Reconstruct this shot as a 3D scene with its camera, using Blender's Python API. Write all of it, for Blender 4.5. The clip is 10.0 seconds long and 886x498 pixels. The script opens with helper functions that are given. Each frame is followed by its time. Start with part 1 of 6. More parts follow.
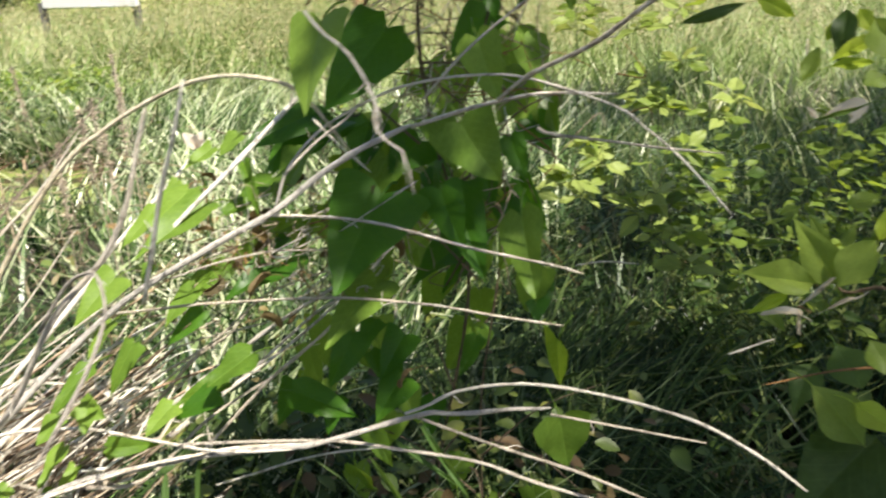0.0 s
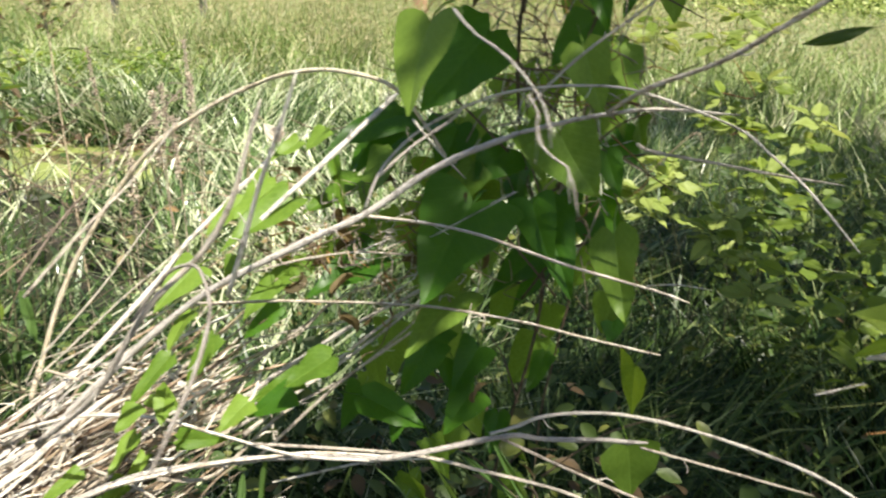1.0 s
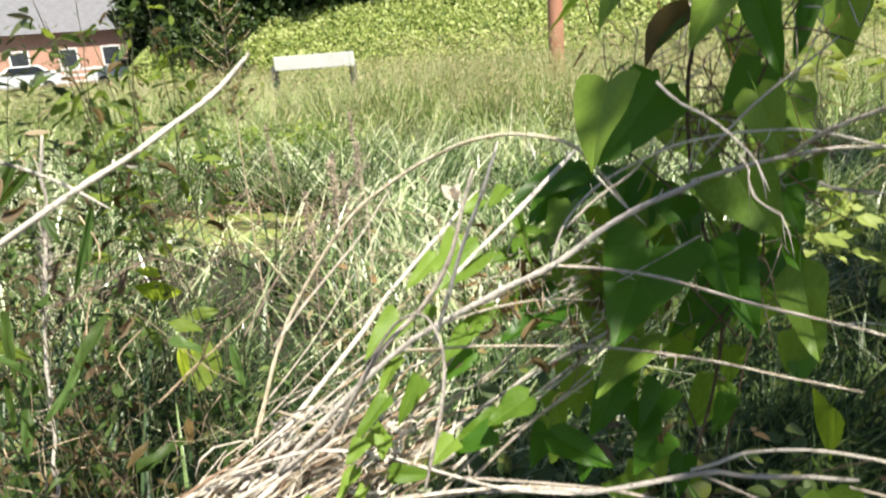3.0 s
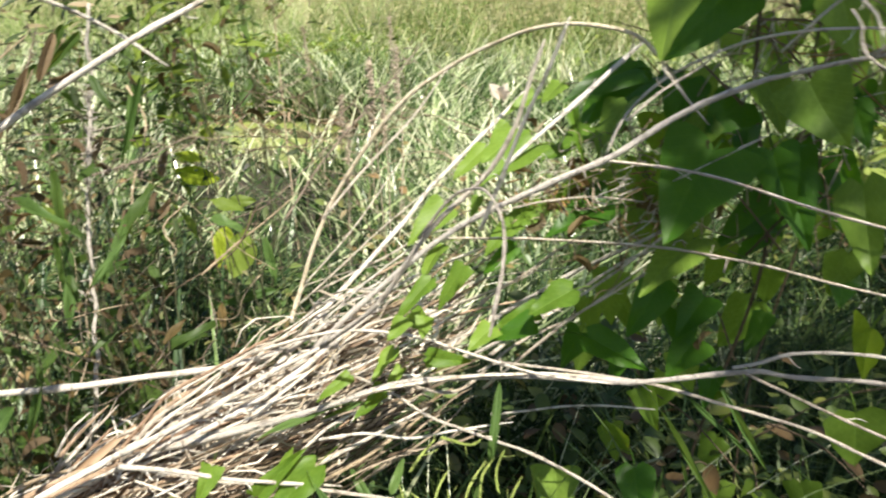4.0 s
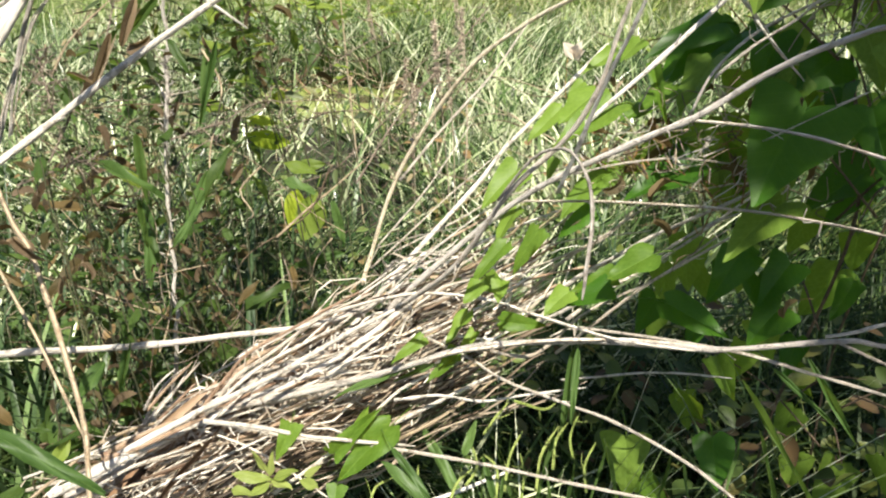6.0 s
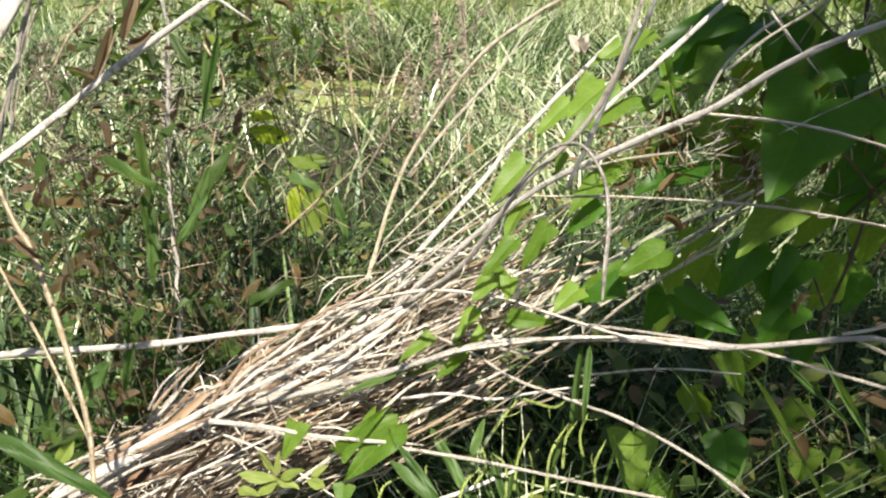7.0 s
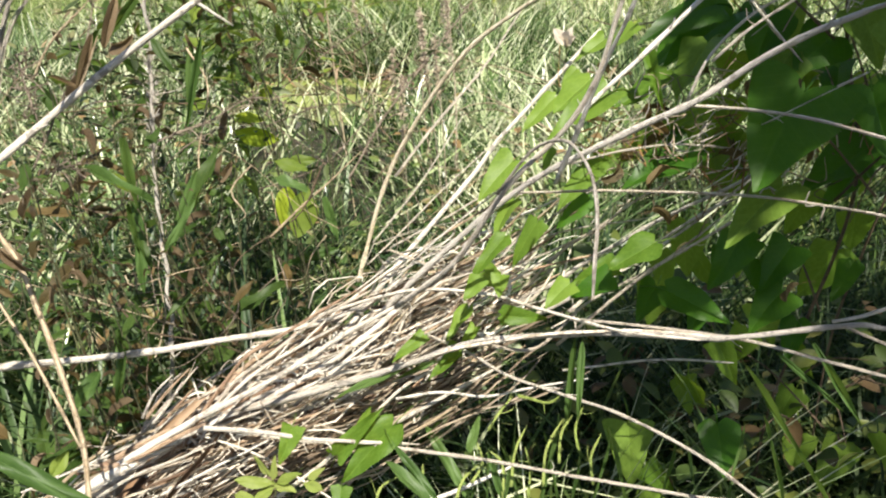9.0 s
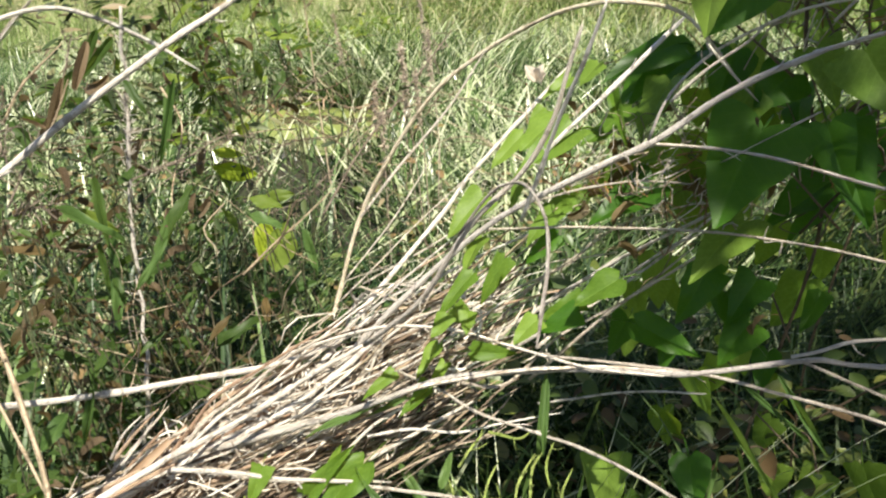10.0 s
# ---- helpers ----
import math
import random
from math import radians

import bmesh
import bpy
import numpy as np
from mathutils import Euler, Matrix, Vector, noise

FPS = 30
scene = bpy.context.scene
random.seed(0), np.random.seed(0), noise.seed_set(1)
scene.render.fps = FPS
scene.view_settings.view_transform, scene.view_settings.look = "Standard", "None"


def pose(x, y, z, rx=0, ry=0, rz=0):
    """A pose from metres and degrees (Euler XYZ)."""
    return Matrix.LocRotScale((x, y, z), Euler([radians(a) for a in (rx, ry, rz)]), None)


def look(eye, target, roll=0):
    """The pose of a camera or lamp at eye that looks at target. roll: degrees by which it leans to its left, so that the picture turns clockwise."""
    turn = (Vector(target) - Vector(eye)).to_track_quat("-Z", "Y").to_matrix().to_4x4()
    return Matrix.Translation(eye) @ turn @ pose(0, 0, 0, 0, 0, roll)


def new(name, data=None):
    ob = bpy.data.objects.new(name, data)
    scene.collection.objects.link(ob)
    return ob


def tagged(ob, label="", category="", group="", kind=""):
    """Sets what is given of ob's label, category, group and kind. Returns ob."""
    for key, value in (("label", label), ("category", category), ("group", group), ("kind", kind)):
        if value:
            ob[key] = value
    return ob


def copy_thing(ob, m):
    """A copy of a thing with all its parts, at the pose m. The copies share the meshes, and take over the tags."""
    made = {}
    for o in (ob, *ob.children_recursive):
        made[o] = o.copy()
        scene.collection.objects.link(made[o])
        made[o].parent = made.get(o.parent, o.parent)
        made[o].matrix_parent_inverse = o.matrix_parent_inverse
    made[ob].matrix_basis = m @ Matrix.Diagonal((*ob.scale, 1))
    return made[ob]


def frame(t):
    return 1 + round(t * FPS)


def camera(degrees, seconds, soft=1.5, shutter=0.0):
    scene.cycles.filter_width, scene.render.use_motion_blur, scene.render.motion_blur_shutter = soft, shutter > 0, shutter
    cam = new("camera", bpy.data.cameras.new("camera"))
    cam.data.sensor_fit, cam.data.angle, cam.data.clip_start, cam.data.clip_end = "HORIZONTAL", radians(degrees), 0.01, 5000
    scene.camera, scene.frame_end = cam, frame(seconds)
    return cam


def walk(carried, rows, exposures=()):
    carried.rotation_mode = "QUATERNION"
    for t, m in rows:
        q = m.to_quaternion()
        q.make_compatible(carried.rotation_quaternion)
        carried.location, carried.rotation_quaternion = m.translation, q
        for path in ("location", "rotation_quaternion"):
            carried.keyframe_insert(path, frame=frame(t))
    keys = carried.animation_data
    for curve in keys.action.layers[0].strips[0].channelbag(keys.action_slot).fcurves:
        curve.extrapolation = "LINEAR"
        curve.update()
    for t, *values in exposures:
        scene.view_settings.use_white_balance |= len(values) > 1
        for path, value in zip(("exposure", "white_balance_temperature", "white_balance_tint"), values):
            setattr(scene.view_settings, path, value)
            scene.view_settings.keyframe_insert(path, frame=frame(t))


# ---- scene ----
cam = camera(64.0, 10.0, 2.1, 0.5)
PATH = [
    (0, (0.081, -0.034, 1.211), (-0.135, 1.82, 0.493), -1.5),
    (0.5, (0.048, -0.042, 1.202), (-0.258, 1.797, 0.478), 0.6),
    (1, (0.028, -0.015, 1.209), (-0.295, 1.826, 0.499), 1.7),
    (1.5, (-0.026, -0.059, 1.218), (-0.648, 1.725, 0.561), 0.4),
    (1.7, (-0.033, -0.083, 1.228), (-0.743, 1.682, 0.61), -0.0),
    (2, (-0.031, -0.085, 1.241), (-0.806, 1.678, 0.703), -0.6),
    (2.2, (-0.021, -0.082, 1.243), (-0.794, 1.693, 0.742), -1.9),
    (3.3, (0.002, -0.078, 1.207), (-0.716, 1.668, 0.549), -5.3),
    (3.5, (-0.006, -0.083, 1.19), (-0.71, 1.64, 0.456), -3.0),
    (4, (-0.024, -0.095, 1.19), (-0.784, 1.59, 0.428), -1.3),
    (4.5, (-0.057, -0.089, 1.198), (-0.98, 1.54, 0.493), 1.1),
    (5, (-0.053, -0.096, 1.185), (-0.971, 1.522, 0.449), 0.1),
    (5.5, (-0.038, -0.099, 1.186), (-0.937, 1.492, 0.373), -2.7),
    (7, (-0.053, -0.091, 1.184), (-0.946, 1.478, 0.322), -3.4),
    (7.5, (-0.054, -0.092, 1.184), (-0.949, 1.471, 0.314), -4.2),
    (8, (-0.048, -0.095, 1.186), (-0.939, 1.465, 0.306), -4.9),
    (8.5, (-0.052, -0.088, 1.186), (-0.932, 1.478, 0.307), -5.0),
    (9, (-0.053, -0.088, 1.187), (-0.922, 1.486, 0.311), -4.8),
    (9.5, (-0.044, -0.086, 1.192), (-0.909, 1.505, 0.343), -4.7),
    (10, (-0.032, -0.079, 1.198), (-0.886, 1.538, 0.387), -4.9),
]
EXPO = [(0, 1.2), (1, 1.18), (2, 1.27), (3.5, 1.12), (4.5, 1.15), (7, 1.0), (10, 0.98)]
walk(cam, [(t, look(eye, target, roll)) for t, eye, target, roll in PATH], EXPO)

# ---- light ----
SUN_TO = Vector((0.36, -0.30, 0.85)).normalized()
world = bpy.data.worlds.new("sky")
scene.world = world
world.use_nodes = True
wn = world.node_tree.nodes
sky = wn.new("ShaderNodeTexSky")
sky.sky_type, sky.sun_disc = "NISHITA", False
sky.sun_elevation = math.asin(SUN_TO.z)
sky.sun_rotation = math.atan2(SUN_TO.x, SUN_TO.y)
world.node_tree.links.new(sky.outputs[0], wn["Background"].inputs[0])
wn["Background"].inputs[1].default_value = 0.06
sun = new("sun", bpy.data.lights.new("sun", "SUN"))
sun.data.energy, sun.data.angle, sun.data.color = 5.0, radians(0.53), (1.0, 0.94, 0.82)
sun.matrix_world = look(SUN_TO * 60, (0, 0, 0))


# ---- materials ----
def material(name):
    m = bpy.data.materials.new(name)
    m.use_nodes = True
    n, l = m.node_tree.nodes, m.node_tree.links
    return m, n, l, n["Principled BSDF"], n["Material Output"]


def ramp(n, l, source, stops):
    r = n.new("ShaderNodeValToRGB")
    e = r.color_ramp.elements
    while len(e) < len(stops):
        e.new(0.5)
    for k, (p, c) in enumerate(stops):
        e[k].position, e[k].color = p, (*c, 1)
    l.new(source, r.inputs[0])
    return r.outputs[0]


def noise_tex(n, l, coord, scale, detail=4, rough=0.6, stretch=None):
    t = n.new("ShaderNodeTexNoise")
    t.inputs["Scale"].default_value, t.inputs["Detail"].default_value, t.inputs["Roughness"].default_value = scale, detail, rough
    if stretch:
        mp = n.new("ShaderNodeMapping")
        mp.inputs["Scale"].default_value = stretch
        l.new(coord, mp.inputs[0])
        coord = mp.outputs[0]
    l.new(coord, t.inputs["Vector"])
    return t.outputs["Fac"]


def mixc(n, l, fac, a, b, mode="MIX"):
    m = n.new("ShaderNodeMix")
    m.data_type, m.blend_type = "RGBA", mode
    for sock, v in ((m.inputs[0], fac), (m.inputs[6], a), (m.inputs[7], b)):
        if isinstance(v, (int, float)):
            sock.default_value = v
        elif isinstance(v, tuple):
            sock.default_value = (*v, 1)
        else:
            l.new(v, sock)
    return m.outputs[2]


def maths(n, l, op, a, b=0.0):
    m = n.new("ShaderNodeMath")
    m.operation = op
    for sock, v in zip(m.inputs, (a, b)):
        if isinstance(v, (int, float)):
            sock.default_value = v
        else:
            l.new(v, sock)
    return m.outputs[0]


def bump(n, l, bsdf, height, strength, distance):
    b = n.new("ShaderNodeBump")
    b.inputs["Strength"].default_value, b.inputs["Distance"].default_value = strength, distance
    l.new(height, b.inputs["Height"])
    l.new(b.outputs[0], bsdf.inputs["Normal"])
    return b.outputs[0]


def thin(n, l, bsdf, out, colour, amount, normal=None):
    """Lets light through a thin leaf."""
    t, mx = n.new("ShaderNodeBsdfTranslucent"), n.new("ShaderNodeMixShader")
    l.new(colour, t.inputs[0])
    if normal:
        l.new(normal, t.inputs["Normal"])
    mx.inputs[0].default_value = amount
    l.new(bsdf.outputs[0], mx.inputs[1])
    l.new(t.outputs[0], mx.inputs[2])
    l.new(mx.outputs[0], out.inputs[0])


def leaf_material(name, dark, light, through_col, amount=0.35, rough=0.42, veins=9.0, spots=0.0, spot_col=(0.2, 0.12, 0.04)):
    m, n, l, b, out = material(name)
    uv, ob, geo = n.new("ShaderNodeUVMap"), n.new("ShaderNodeObjectInfo"), n.new("ShaderNodeTexCoord")
    sep = n.new("ShaderNodeSeparateXYZ")
    l.new(uv.outputs[0], sep.inputs[0])
    across = maths(n, l, "ABSOLUTE", maths(n, l, "SUBTRACT", sep.outputs[0], 0.5))
    wave = maths(n, l, "SINE", maths(n, l, "MULTIPLY", maths(n, l, "SUBTRACT", sep.outputs[1], maths(n, l, "MULTIPLY", across, 0.9)), veins * 6.283))
    rib = maths(n, l, "GREATER_THAN", wave, 0.965)
    mid = maths(n, l, "LESS_THAN", across, 0.018)
    vein = maths(n, l, "MAXIMUM", rib, mid)
    big = noise_tex(n, l, geo.outputs["Object"], 14, 3)
    fine = noise_tex(n, l, geo.outputs["Object"], 160, 4)
    base = ramp(n, l, maths(n, l, "ADD", maths(n, l, "MULTIPLY", big, 0.6), maths(n, l, "MULTIPLY", ob.outputs["Random"], 0.45)), ((0.2, dark), (0.75, light)))
    base = mixc(n, l, maths(n, l, "MULTIPLY", fine, 0.35), base, tuple(c * 0.6 for c in dark))
    base = mixc(n, l, maths(n, l, "MULTIPLY", vein, 0.13), base, tuple(min(1, c * 1.6 + 0.02) for c in light))
    if spots:
        sp = maths(n, l, "GREATER_THAN", noise_tex(n, l, geo.outputs["Object"], 30, 5, 0.7), 1 - spots)
        base = mixc(n, l, sp, base, spot_col)
    l.new(base, b.inputs["Base Color"])
    b.inputs["Roughness"].default_value = rough
    b.inputs["Specular IOR Level"].default_value = 0.22
    h = maths(n, l, "SUBTRACT", maths(n, l, "MULTIPLY", big, 0.6), maths(n, l, "MULTIPLY", vein, 0.4))
    nm = bump(n, l, b, h, 0.22, 0.002)
    thin(n, l, b, out, mixc(n, l, 0.5, base, through_col), amount, nm)
    return m


def blade_material(name, stops, amount=0.35, rough=0.35, gloss=0.45):
    m, n, l, b, out = material(name)
    geo, tc = n.new("ShaderNodeNewGeometry"), n.new("ShaderNodeTexCoord")
    patch = noise_tex(n, l, tc.outputs["Object"], 1.1, 3)
    f = maths(n, l, "ADD", maths(n, l, "MULTIPLY", geo.outputs["Random Per Island"], 1.05), maths(n, l, "MULTIPLY", maths(n, l, "SUBTRACT", patch, 0.5), 1.5))
    base = ramp(n, l, maths(n, l, "SUBTRACT", f, 0.02), stops)
    streak = noise_tex(n, l, tc.outputs["Object"], 60, 3)
    base = mixc(n, l, maths(n, l, "MULTIPLY", streak, 0.4), base, tuple(c * 0.5 for c in stops[0][1]))
    l.new(base, b.inputs["Base Color"])
    b.inputs["Roughness"].default_value = rough
    b.inputs["Specular IOR Level"].default_value = gloss
    thin(n, l, b, out, base, amount)
    return m


def straw_material(name, pale, dark, grey=0.3, relief=1.0):
    m, n, l, b, out = material(name)
    tc, ob = n.new("ShaderNodeTexCoord"), n.new("ShaderNodeObjectInfo")
    uv = n.new("ShaderNodeUVMap")
    streak = noise_tex(n, l, uv.outputs[0], 5, 6, 0.7, (5, 0.45, 1))
    spots = noise_tex(n, l, tc.outputs["Object"], 70, 4, 0.7)
    stain = noise_tex(n, l, tc.outputs["Object"], 11, 4)
    base = ramp(n, l, maths(n, l, "ADD", maths(n, l, "MULTIPLY", streak, 1.0), maths(n, l, "MULTIPLY", maths(n, l, "SUBTRACT", ob.outputs["Random"], 0.5), 0.12)), ((0.30, tuple(c * 0.4 for c in dark)), (0.42, dark), (0.56, pale)))
    base = mixc(n, l, maths(n, l, "MULTIPLY", maths(n, l, "GREATER_THAN", spots, 0.58), 0.6), base, tuple(c * 0.4 for c in dark))
    base = mixc(n, l, maths(n, l, "MULTIPLY", stain, grey), base, (0.31, 0.28, 0.25))
    l.new(base, b.inputs["Base Color"])
    b.inputs["Roughness"].default_value = 0.75
    b.inputs["Specular IOR Level"].default_value = 0.25
    bump(n, l, b, maths(n, l, "ADD", streak, maths(n, l, "MULTIPLY", spots, 0.5)), relief, 0.002)
    return m


def rough_material(name, stops, scale, fine=60, rough=0.85, relief=0.02, strength=0.6):
    m, n, l, b, out = material(name)
    tc = n.new("ShaderNodeTexCoord")
    big = noise_tex(n, l, tc.outputs["Object"], scale, 5)
    small = noise_tex(n, l, tc.outputs["Object"], fine, 5, 0.7)
    base = ramp(n, l, maths(n, l, "ADD", maths(n, l, "MULTIPLY", big, 0.6), maths(n, l, "MULTIPLY", small, 0.4)), stops)
    l.new(base, b.inputs["Base Color"])
    b.inputs["Roughness"].default_value = rough
    bump(n, l, b, small, strength, relief)
    return m


M_HEART = leaf_material("bindweed_leaf", (0.065, 0.148, 0.014), (0.24, 0.36, 0.058), (0.46, 0.60, 0.02), 0.42, 0.42, 7)
# darker copy of the bindweed leaf, shade of the column put into its green
M_HEARTSHADE = leaf_material("shaded_bindweed_leaf", (0.024, 0.085, 0.008), (0.075, 0.18, 0.016), (0.22, 0.50, 0.010), 0.44, 0.36, 7, 0.28, (0.12, 0.11, 0.02))
M_OVAL = leaf_material("shrub_leaf", (0.11, 0.17, 0.025), (0.25, 0.33, 0.06), (0.5, 0.6, 0.04), 0.46, 0.45, 8, 0.33)
M_YOUNG = leaf_material("young_leaf", (0.19, 0.26, 0.05), (0.38, 0.44, 0.13), (0.58, 0.60, 0.13), 0.4, 0.45, 6)
M_LIMELEAF = leaf_material("lime_leaf", (0.30, 0.40, 0.03), (0.48, 0.56, 0.06), (0.6, 0.75, 0.03), 0.45, 0.45, 6, 0.3, (0.16, 0.17, 0.03))
M_DRY = leaf_material("withered_leaf", (0.04, 0.038, 0.016), (0.16, 0.11, 0.042), (0.24, 0.14, 0.04), 0.3, 0.6, 6)
M_RUSTLEAF = leaf_material("rusty_leaf", (0.09, 0.06, 0.035), (0.32, 0.235, 0.145), (0.34, 0.23, 0.10), 0.35, 0.65, 6, 0.40, (0.08, 0.06, 0.03))
M_PALE = leaf_material("bleached_leaf", (0.70, 0.60, 0.48), (0.88, 0.79, 0.67), (0.8, 0.7, 0.55), 0.3, 0.7, 5)
M_HERB = leaf_material("weed_leaf", (0.022, 0.05, 0.010), (0.095, 0.155, 0.035), (0.30, 0.40, 0.04), 0.36, 0.45, 6, 0.34, (0.15, 0.11, 0.04))
M_BLADE = leaf_material("broad_blade", (0.04, 0.085, 0.02), (0.13, 0.21, 0.06), (0.30, 0.45, 0.05), 0.33, 0.4, 0.5)
M_STRAW = straw_material("dry_cane", (0.88, 0.81, 0.70), (0.50, 0.40, 0.29), 0.15)
M_GREY = straw_material("weathered_cane", (0.74, 0.68, 0.60), (0.40, 0.34, 0.28), 0.3)
M_PALECANE = straw_material("bleached_cane", (0.85, 0.80, 0.72), (0.60, 0.52, 0.42), 0.12, 0.8)
M_TAN = straw_material("tan_stalk", (0.60, 0.48, 0.32), (0.34, 0.24, 0.14), 0.2)
M_RUSTY = straw_material("red_brown_stem", (0.62, 0.46, 0.31), (0.30, 0.165, 0.095), 0.2)
M_REED = straw_material("reed", (0.92, 0.87, 0.72), (0.78, 0.62, 0.38), 0.03)
M_TWIG = straw_material("dead_twig", (0.34, 0.27, 0.20), (0.14, 0.10, 0.07), 0.2)
M_STEM = straw_material("weed_stem", (0.11, 0.12, 0.05), (0.05, 0.05, 0.022), 0.1)
M_LIMESTEM = straw_material("lime_stem", (0.42, 0.50, 0.14), (0.24, 0.32, 0.06), 0.05)
M_BARK = straw_material("vine_stem", (0.22, 0.15, 0.085), (0.09, 0.06, 0.035), 0.15)
M_LITTER = blade_material("dead_stem", ((0.0, (0.14, 0.085, 0.05)), (0.3, (0.44, 0.33, 0.22)), (0.6, (0.72, 0.63, 0.50)), (0.9, (0.86, 0.80, 0.69))), 0.1, 0.6)
# the palest stop paints sun highlights onto single blades
M_SEDGE = blade_material("sedge_blade", ((0.0, (0.02, 0.045, 0.011)), (0.42, (0.075, 0.135, 0.035)), (0.66, (0.25, 0.36, 0.13)), (0.92, (0.74, 0.78, 0.48))), 0.25, 0.25)
M_MEADOW = blade_material("meadow_blade", ((0.0, (0.10, 0.17, 0.03)), (0.4, (0.27, 0.38, 0.09)), (0.7, (0.46, 0.55, 0.20)), (0.95, (0.76, 0.70, 0.45))), 0.3, 0.4)
# brighter sedge copy, sunlight on the blades put into its pale stops
M_LITSEDGE = blade_material("lit_sedge_blade", ((0.0, (0.035, 0.07, 0.02)), (0.38, (0.13, 0.21, 0.065)), (0.66, (0.44, 0.54, 0.25)), (0.9, (0.85, 0.87, 0.60))), 0.25, 0.25)
# two darkened grass colours, with the shade of vine and heap put in
M_SHADEGRASS = blade_material("shade_blade", ((0.0, (0.015, 0.035, 0.008)), (0.45, (0.045, 0.095, 0.02)), (0.75, (0.11, 0.18, 0.04)), (1.0, (0.34, 0.38, 0.13))), 0.35, 0.4, 0.4)
M_DEEPSHADEGRASS = blade_material("deep_shade_blade", ((0.0, (0.012, 0.028, 0.006)), (0.5, (0.03, 0.065, 0.013)), (1.0, (0.11, 0.16, 0.04))), 0.3, 0.5, 0.25)
M_WEEDBLADE = blade_material("weed_blade", ((0.0, (0.02, 0.045, 0.015)), (0.6, (0.05, 0.095, 0.035)), (1.0, (0.17, 0.25, 0.085))), 0.3, 0.4, 0.4)
M_SOIL = rough_material("soil", ((0.3, (0.02, 0.016, 0.01)), (0.55, (0.04, 0.034, 0.018)), (0.75, (0.045, 0.06, 0.02))), 2.5, 45, 0.95, 0.03, 1.0)


# ---- mesh helpers ----
def mesh_from(name, verts, faces, uvs=None, smooth=True):
    me = bpy.data.meshes.new(name)
    me.from_pydata([tuple(v) for v in verts], [], faces)
    if uvs is not None:
        layer = me.uv_layers.new(name="UVMap")
        idx = np.empty(len(me.loops), dtype=np.int32)
        me.loops.foreach_get("vertex_index", idx)
        layer.data.foreach_set("uv", np.asarray(uvs, dtype=np.float32)[idx].ravel())
    if smooth:
        me.polygons.foreach_set("use_smooth", [True] * len(me.polygons))
    me.update()
    return me


def part(name, data, mat, parent=None, label=""):
    """Links a bmesh or mesh as one object, under a thing or a part."""
    if isinstance(data, bmesh.types.BMesh):
        me = bpy.data.meshes.new(name)
        data.to_mesh(me)
        data.free()
        data = me
    if mat and not data.materials:
        data.materials.append(mat)
    ob = new(name, data)
    ob.parent = parent
    return tagged(ob, label)


def thing(name, label, category, group="", kind="", place=(0, 0, 0)):
    ob = new(name)
    ob.location = place
    ob.empty_display_size = 0.05
    return tagged(ob, label, category, group, kind)


def spline(pts, n):
    """Points on a Catmull-Rom curve through the given ones."""
    p = np.array(pts, float)
    if len(p) == 2:
        return p[0] + (p[1] - p[0]) * np.linspace(0, 1, n)[:, None]
    p = np.vstack([2 * p[0] - p[1], p, 2 * p[-1] - p[-2]])
    seg = len(p) - 3
    u = np.linspace(0, seg - 1e-6, n)
    k, f = u.astype(int), (u % 1)[:, None]
    a, b, c, d = p[k], p[k + 1], p[k + 2], p[k + 3]
    return 0.5 * (2 * b + (c - a) * f + (2 * a - 5 * b + 4 * c - d) * f**2 + (3 * b - a - 3 * c + d) * f**3)


def tube_arrays(line, radii, sides=7, rng=None, wobble=0.0):
    n = len(line)
    tan = np.gradient(line, axis=0)
    tan /= np.linalg.norm(tan, axis=1)[:, None] + 1e-9
    # axes carried along the line without twisting
    s = np.empty_like(line)
    first = np.eye(3)[np.argmin(np.abs(tan[0]))]
    side = np.cross(tan[0], first)
    for i in range(n):
        side = side - tan[i] * (side @ tan[i])
        side /= np.linalg.norm(side) + 1e-9
        s[i] = side
    t = np.cross(s, tan)
    ang = np.linspace(0, 2 * math.pi, sides, endpoint=False)
    r = np.asarray(radii)[:, None] * (1 + (rng.uniform(-wobble, wobble, (n, sides)) if rng is not None else 0))
    v = line[:, None] + r[..., None] * (np.cos(ang)[None, :, None] * s[:, None] + np.sin(ang)[None, :, None] * t[:, None])
    faces = [(i * sides + j, (i + 1) * sides + j, (i + 1) * sides + (j + 1) % sides, i * sides + (j + 1) % sides) for i in range(n - 1) for j in range(sides)]
    faces += [tuple(range(sides)), tuple(range(n * sides - 1, (n - 1) * sides - 1, -1))]
    length = np.concatenate([[0], np.cumsum(np.linalg.norm(np.diff(line, axis=0), axis=1))])
    uv = np.stack([np.tile(np.abs(np.linspace(-1, 1, sides)), n), np.repeat(length * 20, sides)], 1)
    return v.reshape(-1, 3), faces, uv


RNG = np.random.default_rng(7)


